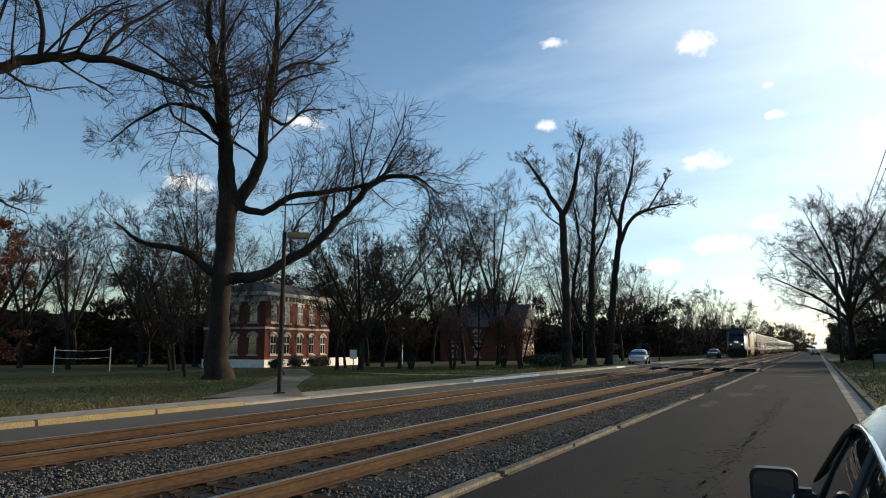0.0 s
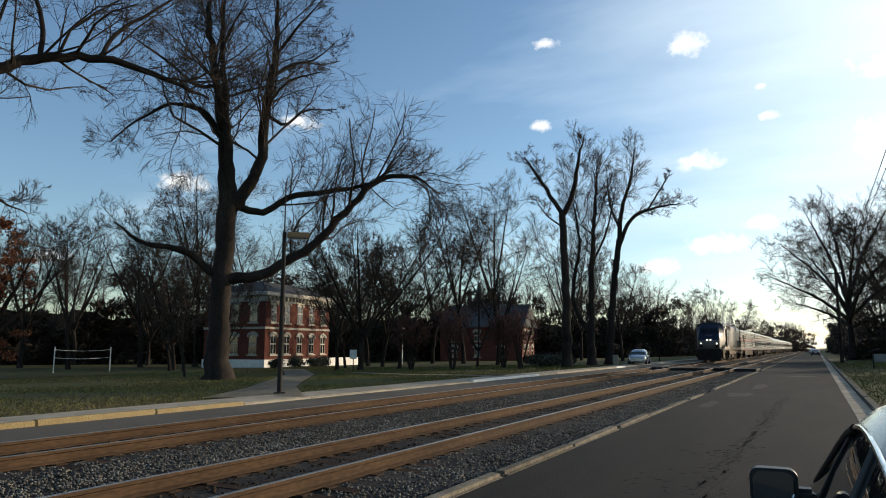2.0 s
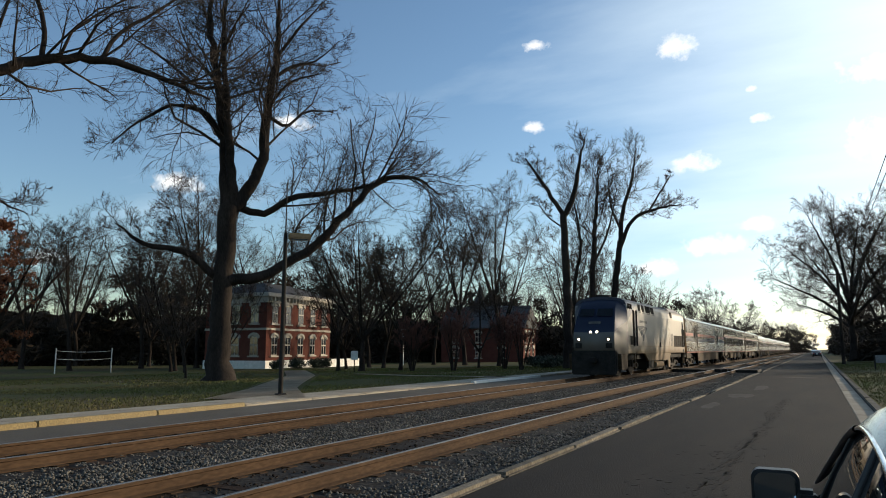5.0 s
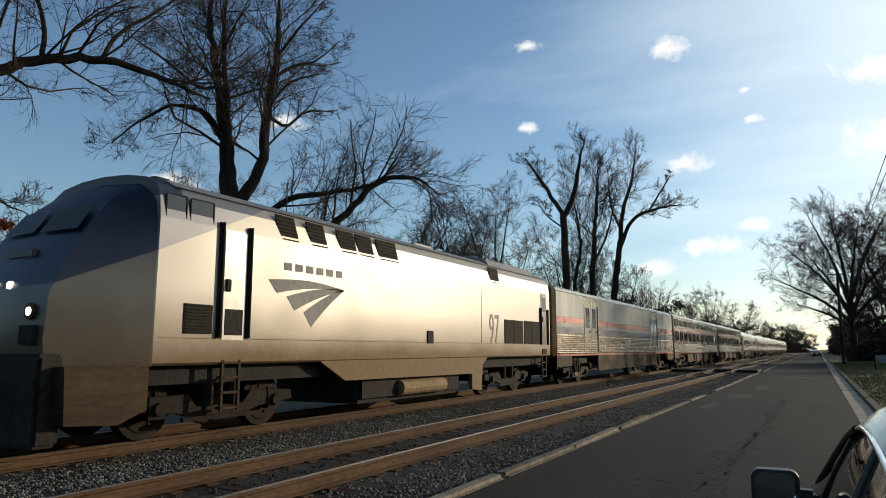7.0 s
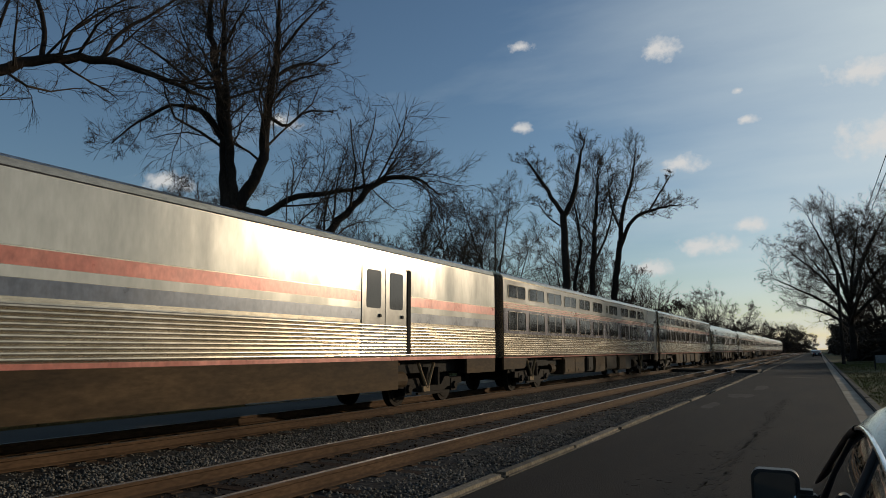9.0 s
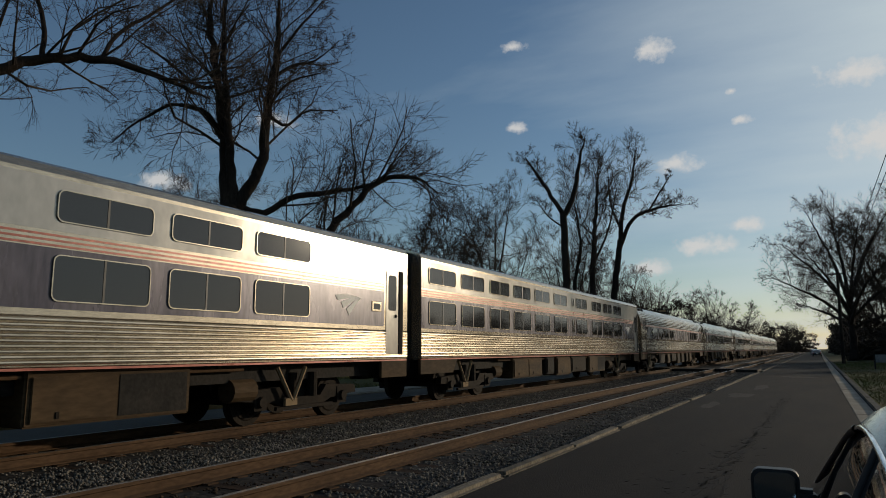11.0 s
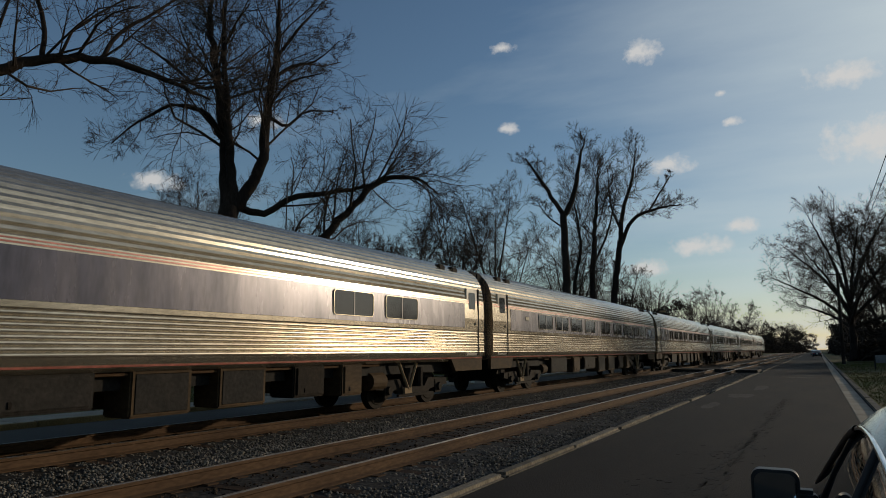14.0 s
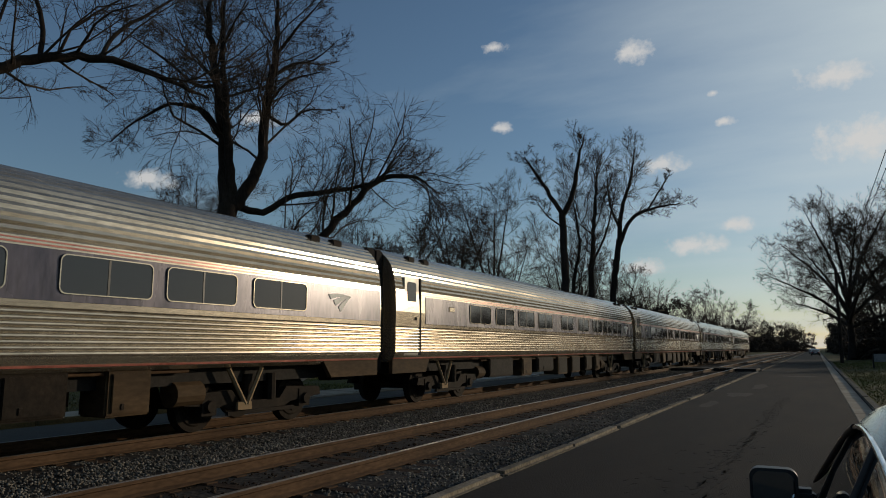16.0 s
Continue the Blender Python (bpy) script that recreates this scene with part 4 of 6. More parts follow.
def build_woods():
    """Dense far woods: brush and thin trees, joined; two added belts are out of view."""
    r = random.Random(77)
    spots = []

    def belt(x0, y0, x1, y1, n, h, deep):
        for i in range(n):
            f = r.random()
            x, y = x0 + (x1 - x0) * f + r.uniform(-deep, deep), y0 + (y1 - y0) * f + r.uniform(-deep, deep)
            z = r.random() ** 1.3 * h * (0.75 + 0.35 * math.sin(f * 23 + h))
            spots.append((x, y, lawn_z(x, y) + z, r.uniform(1.0, 2.2), r.uniform(0.7, 1.5)))
    belt(-112, 30, -72, 90, 560, 11.8, 3)
    belt(-86, 78, -50, 118, 520, 11.8, 4)
    belt(-52, 118, -26, 150, 420, 10.5, 4)
    belt(-30, 150, -24, 260, 300, 9.0, 4)
    belt(6.5, 104, 24, 64, 330, 5.5, 2.5)
    belt(8, 130, 7, 330, 330, 10.0, 3)
    belt(-24, 300, -4, 420, 320, 11.0, 5)
    # these two belts are unseen, added to cut sky light and darken reflections
    belt(24, -50, 27, 46, 260, 3.0, 2)
    belt(-70, -42, 26, -40, 380, 11.0, 4)
    leaf_cloud("far_woods", M["brush"], spots, 190000, 0.6, 78, slim=0.2)
    tagged(bpy.data.objects["far_woods"], "dense dark winter undergrowth at the edge of the woods, with added unseen light-blocking belts", "woods", kind="stuff")
    # low ridge of woods that closes the view
    for k, line in enumerate((((-190, -60), (-150, 30), (-112, 104), (-64, 152), (-38, 210), (-32, 300), (-14, 520)), ((7, 520), (16, 300), (20, 140), (30, 90)))):
        pts = spline([(a, b, 0) for a, b in line], 150)
        bm = bmesh.new()
        prev = None
        for i, q in enumerate(pts):
            h = 8.0 + 1.8 * noise.noise((i * 0.23, k * 9.0, 0)) + 1.4 * noise.noise((i * 0.9, k, 4.0)) + r.uniform(-0.5, 0.5)
            if k:
                h *= 0.6
            cur = [bm.verts.new((q[0], q[1], -1.2)), bm.verts.new((q[0] + r.uniform(-1, 1), q[1] + r.uniform(-1, 1), h * 0.5)), bm.verts.new((q[0], q[1], h))]
            if prev:
                for j in range(2):
                    bm.faces.new((prev[j], cur[j], cur[j + 1], prev[j + 1]))
            prev = cur
        single("backdrop", bm, M["brush"], "dim brown mass of far winter woods", "woods", kind="structure")
    protos = []
    for k in range(4):
        w = Wood(400 + k)
        for st in wild_stems(400 + k, 15, 0.22, 0.25, 5, 0.22):
            q = np.array(st, float)
            pts = spline(q[:, :3], 8)
            rad = spline(np.stack([q[:, 3]] * 3, 1), 8)[:, 0]
            w.tube(pts, np.maximum(rad, 0.03), 5)
            sprout(w, pts, np.maximum(rad, 0.03), 2, (22, 55), 7, 0.34, 0.12, 0.2, 0.022)
        protos.append((np.concatenate(w.v), np.concatenate(w.f), np.concatenate(w.t)))
    vs, fs, ts, n = [], [], [], 0
    for x0, y0, x1, y1, cnt, deep, s0 in ((-118, 34, -76, 96, 26, 6, 0.85), (-88, 84, -52, 124, 22, 6, 0.95), (-54, 124, -26, 156, 18, 6, 0.95), (-30, 160, -24, 280, 18, 6, 0.75),
                                          (9, 130, 9, 330, 16, 5, 0.85), (-26, 310, -4, 430, 16, 8, 0.9)):
        for i in range(cnt):
            f = (i + r.random()) / cnt
            x, y = x0 + (x1 - x0) * f + r.uniform(-deep, deep), y0 + (y1 - y0) * f + r.uniform(-deep, deep)
            v, q, tq = protos[r.randrange(4)]
            a, s = r.random() * 6.28, s0 * r.uniform(0.75, 1.15)
            c, d = math.cos(a) * s, math.sin(a) * s
            vs.append(np.stack([v[:, 0] * c - v[:, 1] * d + x, v[:, 0] * d + v[:, 1] * c + y, v[:, 2] * s + lawn_z(x, y) - 0.2], 1))
            fs.append(q + n)
            ts.append(tq + n)
            n += len(v)
    me = quad_mesh("far_trees", np.concatenate(vs), np.concatenate(fs), M["twig"], tri=np.concatenate(ts))
    tagged(new("far_trees", me), "rows of far bare winter trees", "woods", kind="stuff")


# ---- the train: +y of each vehicle points to its rear ----
def livery():
    """Silver sides with dust along the bottom, dark blue sweeping up over the nose."""
    m, nt, b = nodes_of("locomotive_paint")
    N, L = nt.nodes, nt.links

    def mt(op, a, c=None, clamp=False):
        n = N.new("ShaderNodeMath")
        n.operation, n.use_clamp = op, clamp
        for i, v in enumerate((a, c)):
            if v is None:
                continue
            if isinstance(v, (int, float)):
                n.inputs[i].default_value = v
            else:
                L.new(v, n.inputs[i])
        return n.outputs[0]

    def mixc(f, a, c):
        n = N.new("ShaderNodeMix")
        n.data_type = "RGBA"
        L.new(f, n.inputs[0])
        for i, v in ((6, a), (7, c)):
            if isinstance(v, tuple):
                n.inputs[i].default_value = (*v, 1)
            else:
                L.new(v, n.inputs[i])
        return n.outputs[2]
    tc, sp = N.new("ShaderNodeTexCoord"), N.new("ShaderNodeSeparateXYZ")
    L.new(tc.outputs["Object"], sp.inputs[0])
    nz, nf = N.new("ShaderNodeTexNoise"), N.new("ShaderNodeTexNoise")
    nz.inputs["Scale"].default_value, nz.inputs["Detail"].default_value = 0.9, 6
    nf.inputs["Scale"].default_value, nf.inputs["Detail"].default_value = 9, 4
    for n in (nz, nf):
        L.new(tc.outputs["Object"], n.inputs["Vector"])
    y, z = sp.outputs[1], sp.outputs[2]
    silver = mixc(nz.outputs["Fac"], (0.20, 0.187, 0.162), (0.275, 0.258, 0.228))
    dust = mt("ADD", mt("MULTIPLY", mt("SUBTRACT", 2.5, z), 0.85), mt("MULTIPLY", mt("SUBTRACT", nz.outputs["Fac"], 0.5), 0.4), True)
    col = mixc(mt("MULTIPLY", dust, 0.92), silver, (0.135, 0.078, 0.028))
    col = mixc(mt("MULTIPLY", mt("SUBTRACT", nf.outputs["Fac"], 0.45), 0.6, True), col, (0.25, 0.2, 0.14))
    # shade of the sun-averted nose mixed into its paint, broken up by noise
    nose_shade = mt("MULTIPLY", mt("SUBTRACT", 2.1, y), 30, True)
    col = mixc(mt("MULTIPLY", nose_shade, mt("ADD", mt("MULTIPLY", nz.outputs["Fac"], 0.5), 0.5, True)), col, (0.045, 0.038, 0.032))
    edge = mt("MULTIPLY", mt("SUBTRACT", z, mt("ADD", 2.13, mt("MULTIPLY", y, 0.44))), 60, True)
    ahead = mt("MULTIPLY", mt("SUBTRACT", mt("ADD", 2.09, mt("MULTIPLY", mt("MULTIPLY", mt("SUBTRACT", z, 3.97), 20, True), 0.5)), y), 80, True)
    col = mixc(edge, col, mixc(ahead, (0.115, 0.12, 0.135), (0.005, 0.009, 0.026)))
    L.new(col, b.inputs["Base Color"])
    L.new(mt("SUBTRACT", 0.25, mt("MULTIPLY", dust, 0.25)), b.inputs["Metallic"])
    rg = N.new("ShaderNodeMapRange")
    rg.inputs[3].default_value, rg.inputs[4].default_value = 0.3, 0.52
    L.new(nz.outputs["Fac"], rg.inputs[0])
    L.new(mt("MAXIMUM", rg.outputs[0], mt("MULTIPLY", dust, 0.68)), b.inputs["Roughness"])
    L.new(mt("SUBTRACT", 0.5, mt("MULTIPLY", dust, 0.34)), b.inputs["Specular IOR Level"])
    bp = N.new("ShaderNodeBump")
    bp.inputs["Strength"].default_value, bp.inputs["Distance"].default_value = 0.05, 0.05
    L.new(nz.outputs["Fac"], bp.inputs["Height"])
    L.new(bp.outputs[0], b.inputs["Normal"])
    return m


def wheelset(parent, y, r):
    """Axle with its two wheels; it turns as one."""
    bm = bmesh.new()
    add_cyl(bm, (-0.92, 0, 0), (0.92, 0, 0), 0.09, 0.09, 10)
    axle = part("wheelset", bm, M["iron"], parent)
    axle.matrix_basis = pose(0, y, r)
    for s in (-1, 1):
        bm = bmesh.new()
        add_cyl(bm, (s * 0.67, 0, 0), (s * 0.83, 0, 0), r + 0.03, r, 28)
        add_cyl(bm, (s * 0.83, 0, 0), (s * 0.85, 0, 0), r * 0.8, r * 0.74, 28)
        add_cyl(bm, (s * 0.85, 0, 0), (s * 0.93, 0, 0), r * 0.3, r * 0.26, 12)
        for k in range(6):
            c, d = math.cos(k * 1.047), math.sin(k * 1.047)
            add_cyl(bm, (s * 0.84, c * r * 0.52, d * r * 0.52), (s * 0.87, c * r * 0.52, d * r * 0.52), 0.035, 0.03, 6)
        part("wheel", bm, M["iron"], axle)
    return axle


def bogie(parent, y, r=0.457, base=2.59, brace=True):
    """Frame, springs, axle boxes and dampers; the wheelsets turn in it."""
    bm = bmesh.new()
    for s in (-1, 1):
        x0, x1 = (s * 1.0, s * 1.16)
        x0, x1 = min(x0, x1), max(x0, x1)
        add_side(bm, [(y - base / 2 - 0.55, 0.50), (y - base / 2 - 0.5, 0.68), (y - 0.75, 0.72), (y - 0.55, 0.50), (y + 0.55, 0.50), (y + 0.75, 0.72), (y + base / 2 + 0.5, 0.68), (y + base / 2 + 0.55, 0.50),
                      (y + base / 2 - 0.4, 0.42), (y + 0.7, 0.34), (y - 0.7, 0.34), (y - base / 2 + 0.4, 0.42)], x0, x1)
        for k in (-1, 1):
            ay = y + k * base / 2
            add_box(bm, x0 - 0.02, x1 + 0.02, ay - 0.17, ay + 0.17, r - 0.16, r + 0.2)
            add_cyl(bm, (s * 1.16, ay, r), (s * 1.25, ay, r), 0.12, 0.1, 12)
            add_cyl(bm, (s * 1.1, y + k * 0.32, 0.5), (s * 1.1, y + k * 0.32, 1.0), 0.12, 0.12, 10)
        add_box(bm, min(s * 1.17, s * 1.24), max(s * 1.17, s * 1.24), y - 0.9, y + 0.9, 0.27, 0.34)
    add_box(bm, -1.0, 1.0, y - 0.3, y + 0.3, 0.4, 0.85)
    f = part("bogie", bm, M["iron"], parent)
    if brace:
        for s in (-1, 1):
            bm = bmesh.new()
            for a, c in (((y - 1.0, 1.12), (y - 0.55, 0.46)), ((y - 0.15, 1.12), (y - 0.5, 0.46))):
                x = s * 1.3
                add_cyl(bm, (x, *a), (x, *c), 0.045, 0.045, 6)
            add_box(bm, min(s * 1.27, s * 1.33), max(s * 1.27, s * 1.33), y - 0.75, y - 0.4, 0.36, 0.5)
            part("brace", bm, M["tan_dirt"], f, "pale steel anchor brace")
    for k in (-1, 1):
        wheelset(parent, y + k * base / 2, r)
    return f


def flutes(x, z0, z1, n, depth, lean=0.0):
    """Half-round corrugation going up, as (x, z) points."""
    out = []
    for i in range(n):
        a = z0 + (z1 - z0) * i / n
        h = (z1 - z0) / n
        xx = x - lean * (a - z0)
        out += [(xx, a), (xx + depth * 0.8, a + h * 0.22), (xx + depth, a + h * 0.5), (xx + depth * 0.8, a + h * 0.78)]
    out.append((x - lean * (z1 - z0), z1))
    return out


def curve_flutes(pts, n, depth):
    """Corrugation along a curved roof line of (x, z) points."""
    p = spline([(a, 0, b) for a, b in pts], n * 2 + 1)
    out = []
    for i, q in enumerate(p):
        t = p[min(i + 1, len(p) - 1)] - p[max(i - 1, 0)]
        l = math.hypot(t[0], t[2])
        d = depth if i % 2 else 0
        out.append((q[0] + t[2] / l * d, q[2] - t[0] / l * d))
    return out


def both(pts):
    """Mirrors a half outline from the bottom up to the roof's middle."""
    return pts + [(-x, z) for x, z in pts[::-1] if x > 0.001]


def window(parent, y0, y1, z0, z1, x, sides=(1, -1), mullion=True, rim="steel", r=0.09):
    for s in sides:
        bm = bmesh.new()
        o, i = rounded(y0 - 0.017, y1 + 0.017, z0 - 0.017, z1 + 0.017, r + 0.012), rounded(y0, y1, z0, z1, r)
        n = len(o)
        va = [bm.verts.new((s * (x + 0.004), *q)) for q in o]
        vb = [bm.verts.new((s * (x + 0.022), *q)) for q in o]
        vc = [bm.verts.new((s * (x + 0.022), *q)) for q in i]
        vd = [bm.verts.new((s * (x + 0.004), *q)) for q in i]
        for k in range(n):
            j = (k + 1) % n
            bm.faces.new((va[k], va[j], vb[j], vb[k]))
            bm.faces.new((vb[k], vb[j], vc[j], vc[k]))
            bm.faces.new((vc[k], vc[j], vd[j], vd[k]))
        f = part("window", bm, M[rim], parent)
        bm = bmesh.new()
        add_side(bm, i, min(s * (x - 0.02), s * (x + 0.009)), max(s * (x - 0.02), s * (x + 0.009)))
        part("pane", bm, M["train_glass"], f, "dark tinted glass")
        if mullion:
            ym = (y0 + y1) / 2
            part("mullion", box(min(s * (x + 0.008), s * (x + 0.016)), max(s * (x + 0.008), s * (x + 0.016)), ym - 0.017, ym + 0.017, z0, z1), M["plastic"], f)


def emblem(parent, x, y, z, w, h, material, s=1, name="emblem"):
    """Three tapering swooshes."""
    for k in range(3):
        bm = bmesh.new()
        top, bot = [], []
        for i in range(9):
            f = i / 8
            u0 = 0.0 + k * 0.22 + f * (1.0 - k * 0.22)
            zt = 1 - 0.05 * f - 0.42 * k * (1 - f) ** 1.2 + 0.12 * math.sin(f * 3.14) * (1 - k * 0.3)
            th = (0.32 + 0.03 * k) * (1 - f) ** 0.8 + 0.03
            top.append((y + w * u0, z + h * (zt - 1) + h * 0.45))
            bot.append((y + w * (u0 + 0.1 * (1 - f)), z + h * (zt - 1 - th) + h * 0.45))
        add_side(bm, top + bot[::-1], min(s * x, s * (x + 0.006)), max(s * x, s * (x + 0.006)))
        part(name, bm, material, parent, "grey swoosh of a painted emblem")


def bars(parent, x, y0, y1, z0, z1, n, material, s=1):
    """Painted lettering as plain bars."""
    w = (y1 - y0) / n
    for i in range(n):
        part("lettering", box(min(s * x, s * (x + 0.005)), max(s * x, s * (x + 0.005)), y0 + w * i, y0 + w * (i + 0.68), z0, z1), material, parent)


def louvre(parent, y0, y1, z0, z1, x, n, sides=(1, -1), skew=0.0):
    for s in sides:
        bm = bmesh.new()
        a, b = min(s * (x - 0.01), s * (x + 0.012)), max(s * (x - 0.01), s * (x + 0.012))
        add_side(bm, [(y0, z0), (y1, z0), (y1 - skew, z1), (y0 - skew, z1)], a, b)
        g = part("grille", bm, M["black"], parent)
        bm = bmesh.new()
        for i in range(n):
            zz = z0 + (z1 - z0) * (i + 0.5) / n
            k = skew * (i + 0.5) / n
            add_box(bm, min(s * (x + 0.012), s * (x + 0.03)), max(s * (x + 0.012), s * (x + 0.03)), y0 - k + 0.03, y1 - k - 0.03, zz - 0.012, zz + 0.012)
        tagged(part("slats", bm, M["iron"], g, "row of dark louvre slats"), kind="stuff")


def ladder(parent, y, x, z0, z1, s):
    bm = bmesh.new()
    for k in (-0.2, 0.2):
        add_box(bm, min(s * x, s * (x + 0.05)), max(s * x, s * (x + 0.05)), y + k - 0.025, y + k + 0.025, z0, z1)
    n = 4
    for i in range(n):
        z = z0 + 0.05 + (z1 - z0 - 0.1) * i / (n - 1)
        add_box(bm, min(s * (x - 0.1), s * (x + 0.05)), max(s * (x - 0.1), s * (x + 0.05)), y - 0.2, y + 0.2, z - 0.02, z + 0.02)
    part("ladder", bm, M["steel_dirty"], parent)


def locomotive():
    loco = thing("diesel_locomotive", pose(0, 0, 0), "silver diesel locomotive with a dark blue sloped nose, dusty below", "locomotive")
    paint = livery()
    # body: stations along the nose, then straight to the rear
    prof = [(0.62, 1.10), (0.55, 1.6), (0.58, 2.25), (0.72, 2.62), (1.02, 3.15), (1.42, 3.7), (1.85, 4.08), (2.35, 4.34)]
    wid = [1.12, 1.13, 1.13, 1.12, 1.08, 1.02, 0.96, 0.92]
    side = [(2.10, 1.22), (2.10, 1.6), (2.10, 2.25), (2.10, 2.62), (2.12, 3.15), (2.14, 3.6), (2.2, 3.95), (2.4, 4.17)]
    sx = [1.5, 1.5, 1.5, 1.5, 1.5, 1.49, 1.46, 1.36]
    bm = bmesh.new()
    rows = []
    for (y, z), w, (sy, sz_), x in zip(prof, wid, side, sx):
        r = []
        for u, k in ((-1, 1), (-1, 0.5), (-1, 0), (-0.5, 0), (0, 0), (0.5, 0), (1, 0), (1, 0.5), (1, 1)):
            xx = u * w + (u * (x - w)) * k
            yy = y + (sy - y) * k - 0.07 * (1 - abs(u)) * (1 - k)
            zz = z + (sz_ - z) * k + (0.05 * (1 - abs(u)) if z > 4 else 0)
            r.append(bm.verts.new((xx, yy, zz)))
        rows.append(r)
    for a, b in zip(rows, rows[1:]):
        for i in range(len(a) - 1):
            bm.faces.new((a[i], a[i + 1], b[i + 1], b[i]))
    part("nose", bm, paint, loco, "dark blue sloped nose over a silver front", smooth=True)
    body = [(1.44, 1.22), (1.5, 1.26), (1.5, 3.62), (1.46, 3.98), (1.36, 4.18), (1.1, 4.32), (0.6, 4.41), (0, 4.44)]
    bm = bmesh.new()
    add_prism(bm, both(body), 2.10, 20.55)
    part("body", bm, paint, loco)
    bm = bmesh.new()
    add_prism(bm, both([(1.40, 4.185), (1.12, 4.34), (0.6, 4.43), (0, 4.46)]), 2.45, 20.5)
    roof = part("roof", bm, M["grey_roof"], loco, "dull grey roof")
    part("horn", box(-0.5, 0.3, 2.9, 3.3, 4.44, 4.62, 0.04), M["black"], roof)
    part("roof_hatch", box(-0.7, 0.7, 11.5, 12.6, 4.43, 4.53, 0.03), M["grey_roof"], roof)
    part("antenna", box(-0.1, 0.1, 4.6, 4.9, 4.44, 4.52, 0.02), M["black"], roof)
    # rear bulge that covers the radiators
    bm = bmesh.new()
    add_prism(bm, both([(1.34, 4.2), (1.2, 4.44), (0.7, 4.56), (0, 4.6)]), 15.2, 19.2)
    part("radiator_hood", bm, M["grey_roof"], roof)
    # lower side skirt between the bogies, and pilot
    for s in (-1, 1):
        bm = bmesh.new()
        add_side(bm, [(6.3, 1.24), (7.2, 0.80), (13.6, 0.76), (13.6, 0.3), (14.25, 0.24), (14.35, 1.0), (14.7, 1.24)], min(s * 1.38, s * 1.49), max(s * 1.38, s * 1.49))
        part("skirt", bm, paint, loco)
        bm = bmesh.new()
        add_side(bm, [(0.75, 0.42), (0.70, 1.24), (2.1, 1.24), (2.1, 0.55), (1.6, 0.36)], min(s * 1.16, s * 1.44), max(s * 1.16, s * 1.44))
        part("pilot_side", bm, M["steel_dirty"], loco, "dirty steel panel below the nose")
        for y0, z0, z1 in ((3.42, 1.68, 3.72), (4.12, 1.68, 3.72), (19.48, 1.66, 3.05), (20.24, 1.66, 3.0)):
            bm = bmesh.new()
            add_cyl(bm, (s * 1.56, y0, z0), (s * 1.56, y0, z1), 0.022, 0.022, 8)
            add_box(bm, min(s * 1.49, s * 1.535), max(s * 1.49, s * 1.535), y0 - 0.05, y0 + 0.05, z0, z1)
            part("grab_rail", bm, M["black"], loco)
        # cab door and rear door
        for y0, y1 in ((3.5, 4.05), (19.58, 20.16)):
            d = part("door", box(min(s * 1.49, s * 1.515), max(s * 1.49, s * 1.515), y0, y1, 1.64, 3.6, 0.01), M["silver"], loco)
            if y0 > 10:
                bm = bmesh.new()
                add_side(bm, rounded(y0 + 0.08, y1 - 0.08, 2.9, 3.46, 0.08), min(s * 1.512, s * 1.52), max(s * 1.512, s * 1.52))
                part("door_window", bm, M["train_glass"], d)
            part("handle", box(min(s * 1.51, s * 1.55), max(s * 1.51, s * 1.55), y0 + 0.05, y0 + 0.16, 2.5, 2.72, 0.01), M["black"], d)
            part("step_recess", box(min(s * 1.49, s * 1.522), max(s * 1.49, s * 1.522), y0 + 0.05, y1 - 0.05, 1.72 if y0 < 10 else 1.3, 2.2 if y0 < 10 else 1.5, 0.01), M["black"], d)
            ladder(loco, (y0 + y1) / 2, 1.46, 0.42, 1.3, s)
        # cab windows
        window(loco, 2.22, 2.62, 3.62, 4.02, 1.475, (s,), False, "black", 0.03)
        window(loco, 2.72, 3.22, 3.62, 4.02, 1.475, (s,), False, "black", 0.03)
    louvre(loco, 2.66, 3.28, 1.74, 2.24, 1.5, 9)
    for y0, y1 in ((5.0, 5.55), (5.92, 6.5), (6.95, 7.6), (7.66, 8.3), (8.5, 9.4), (15.0, 15.75)):
        louvre(loco, y0, y1, 3.62, 4.12, 1.475, 7, skew=0.22)
    louvre(loco, 16.05, 17.72, 1.68, 2.48, 1.5, 14)
    louvre(loco, 17.82, 19.4, 1.68, 2.50, 1.5, 14)
    for s in (-1, 1):
        for y in (16.88, 18.6):
            part("divider", box(min(s * 1.5, s * 1.535), max(s * 1.5, s * 1.535), y - 0.02, y + 0.02, 1.68, 2.49), M["steel_dirty"], loco)
    # emblem, lettering and the unit's number
    emblem(loco, 1.502, 4.65, 2.5, 2.42, 0.7, M["logo_grey"])
    bars(loco, 1.502, 5.08, 7.1, 3.04, 3.19, 6, M["logo_grey"])
    fc = bpy.data.curves.new("number", "FONT")
    fc.body, fc.size, fc.extrude = "97", 1.32, 0.003
    fo = new("number", fc)
    dg = bpy.context.evaluated_depsgraph_get()
    me = bpy.data.meshes.new_from_object(fo.evaluated_get(dg))
    bpy.data.objects.remove(fo)
    me.materials.clear()
    me.materials.append(M["logo_grey"])
    num = part("number", me, None, loco, "grey painted number 97")
    num.matrix_basis = pose(1.507, 14.82, 1.70, 90, 0, 90) @ Matrix.Diagonal((0.62, 1.0, 1, 1))
    part("latch", box(1.5, 1.53, 10.82, 11.14, 1.64, 1.98, 0.01), M["black"], loco)
    part("seam", box(1.499, 1.504, 14.25, 14.27, 1.7, 3.4), M["iron"], loco)
    part("seam", box(1.499, 1.506, 2.2, 20.4, 1.66, 1.675), M["tan_dirt"], loco)
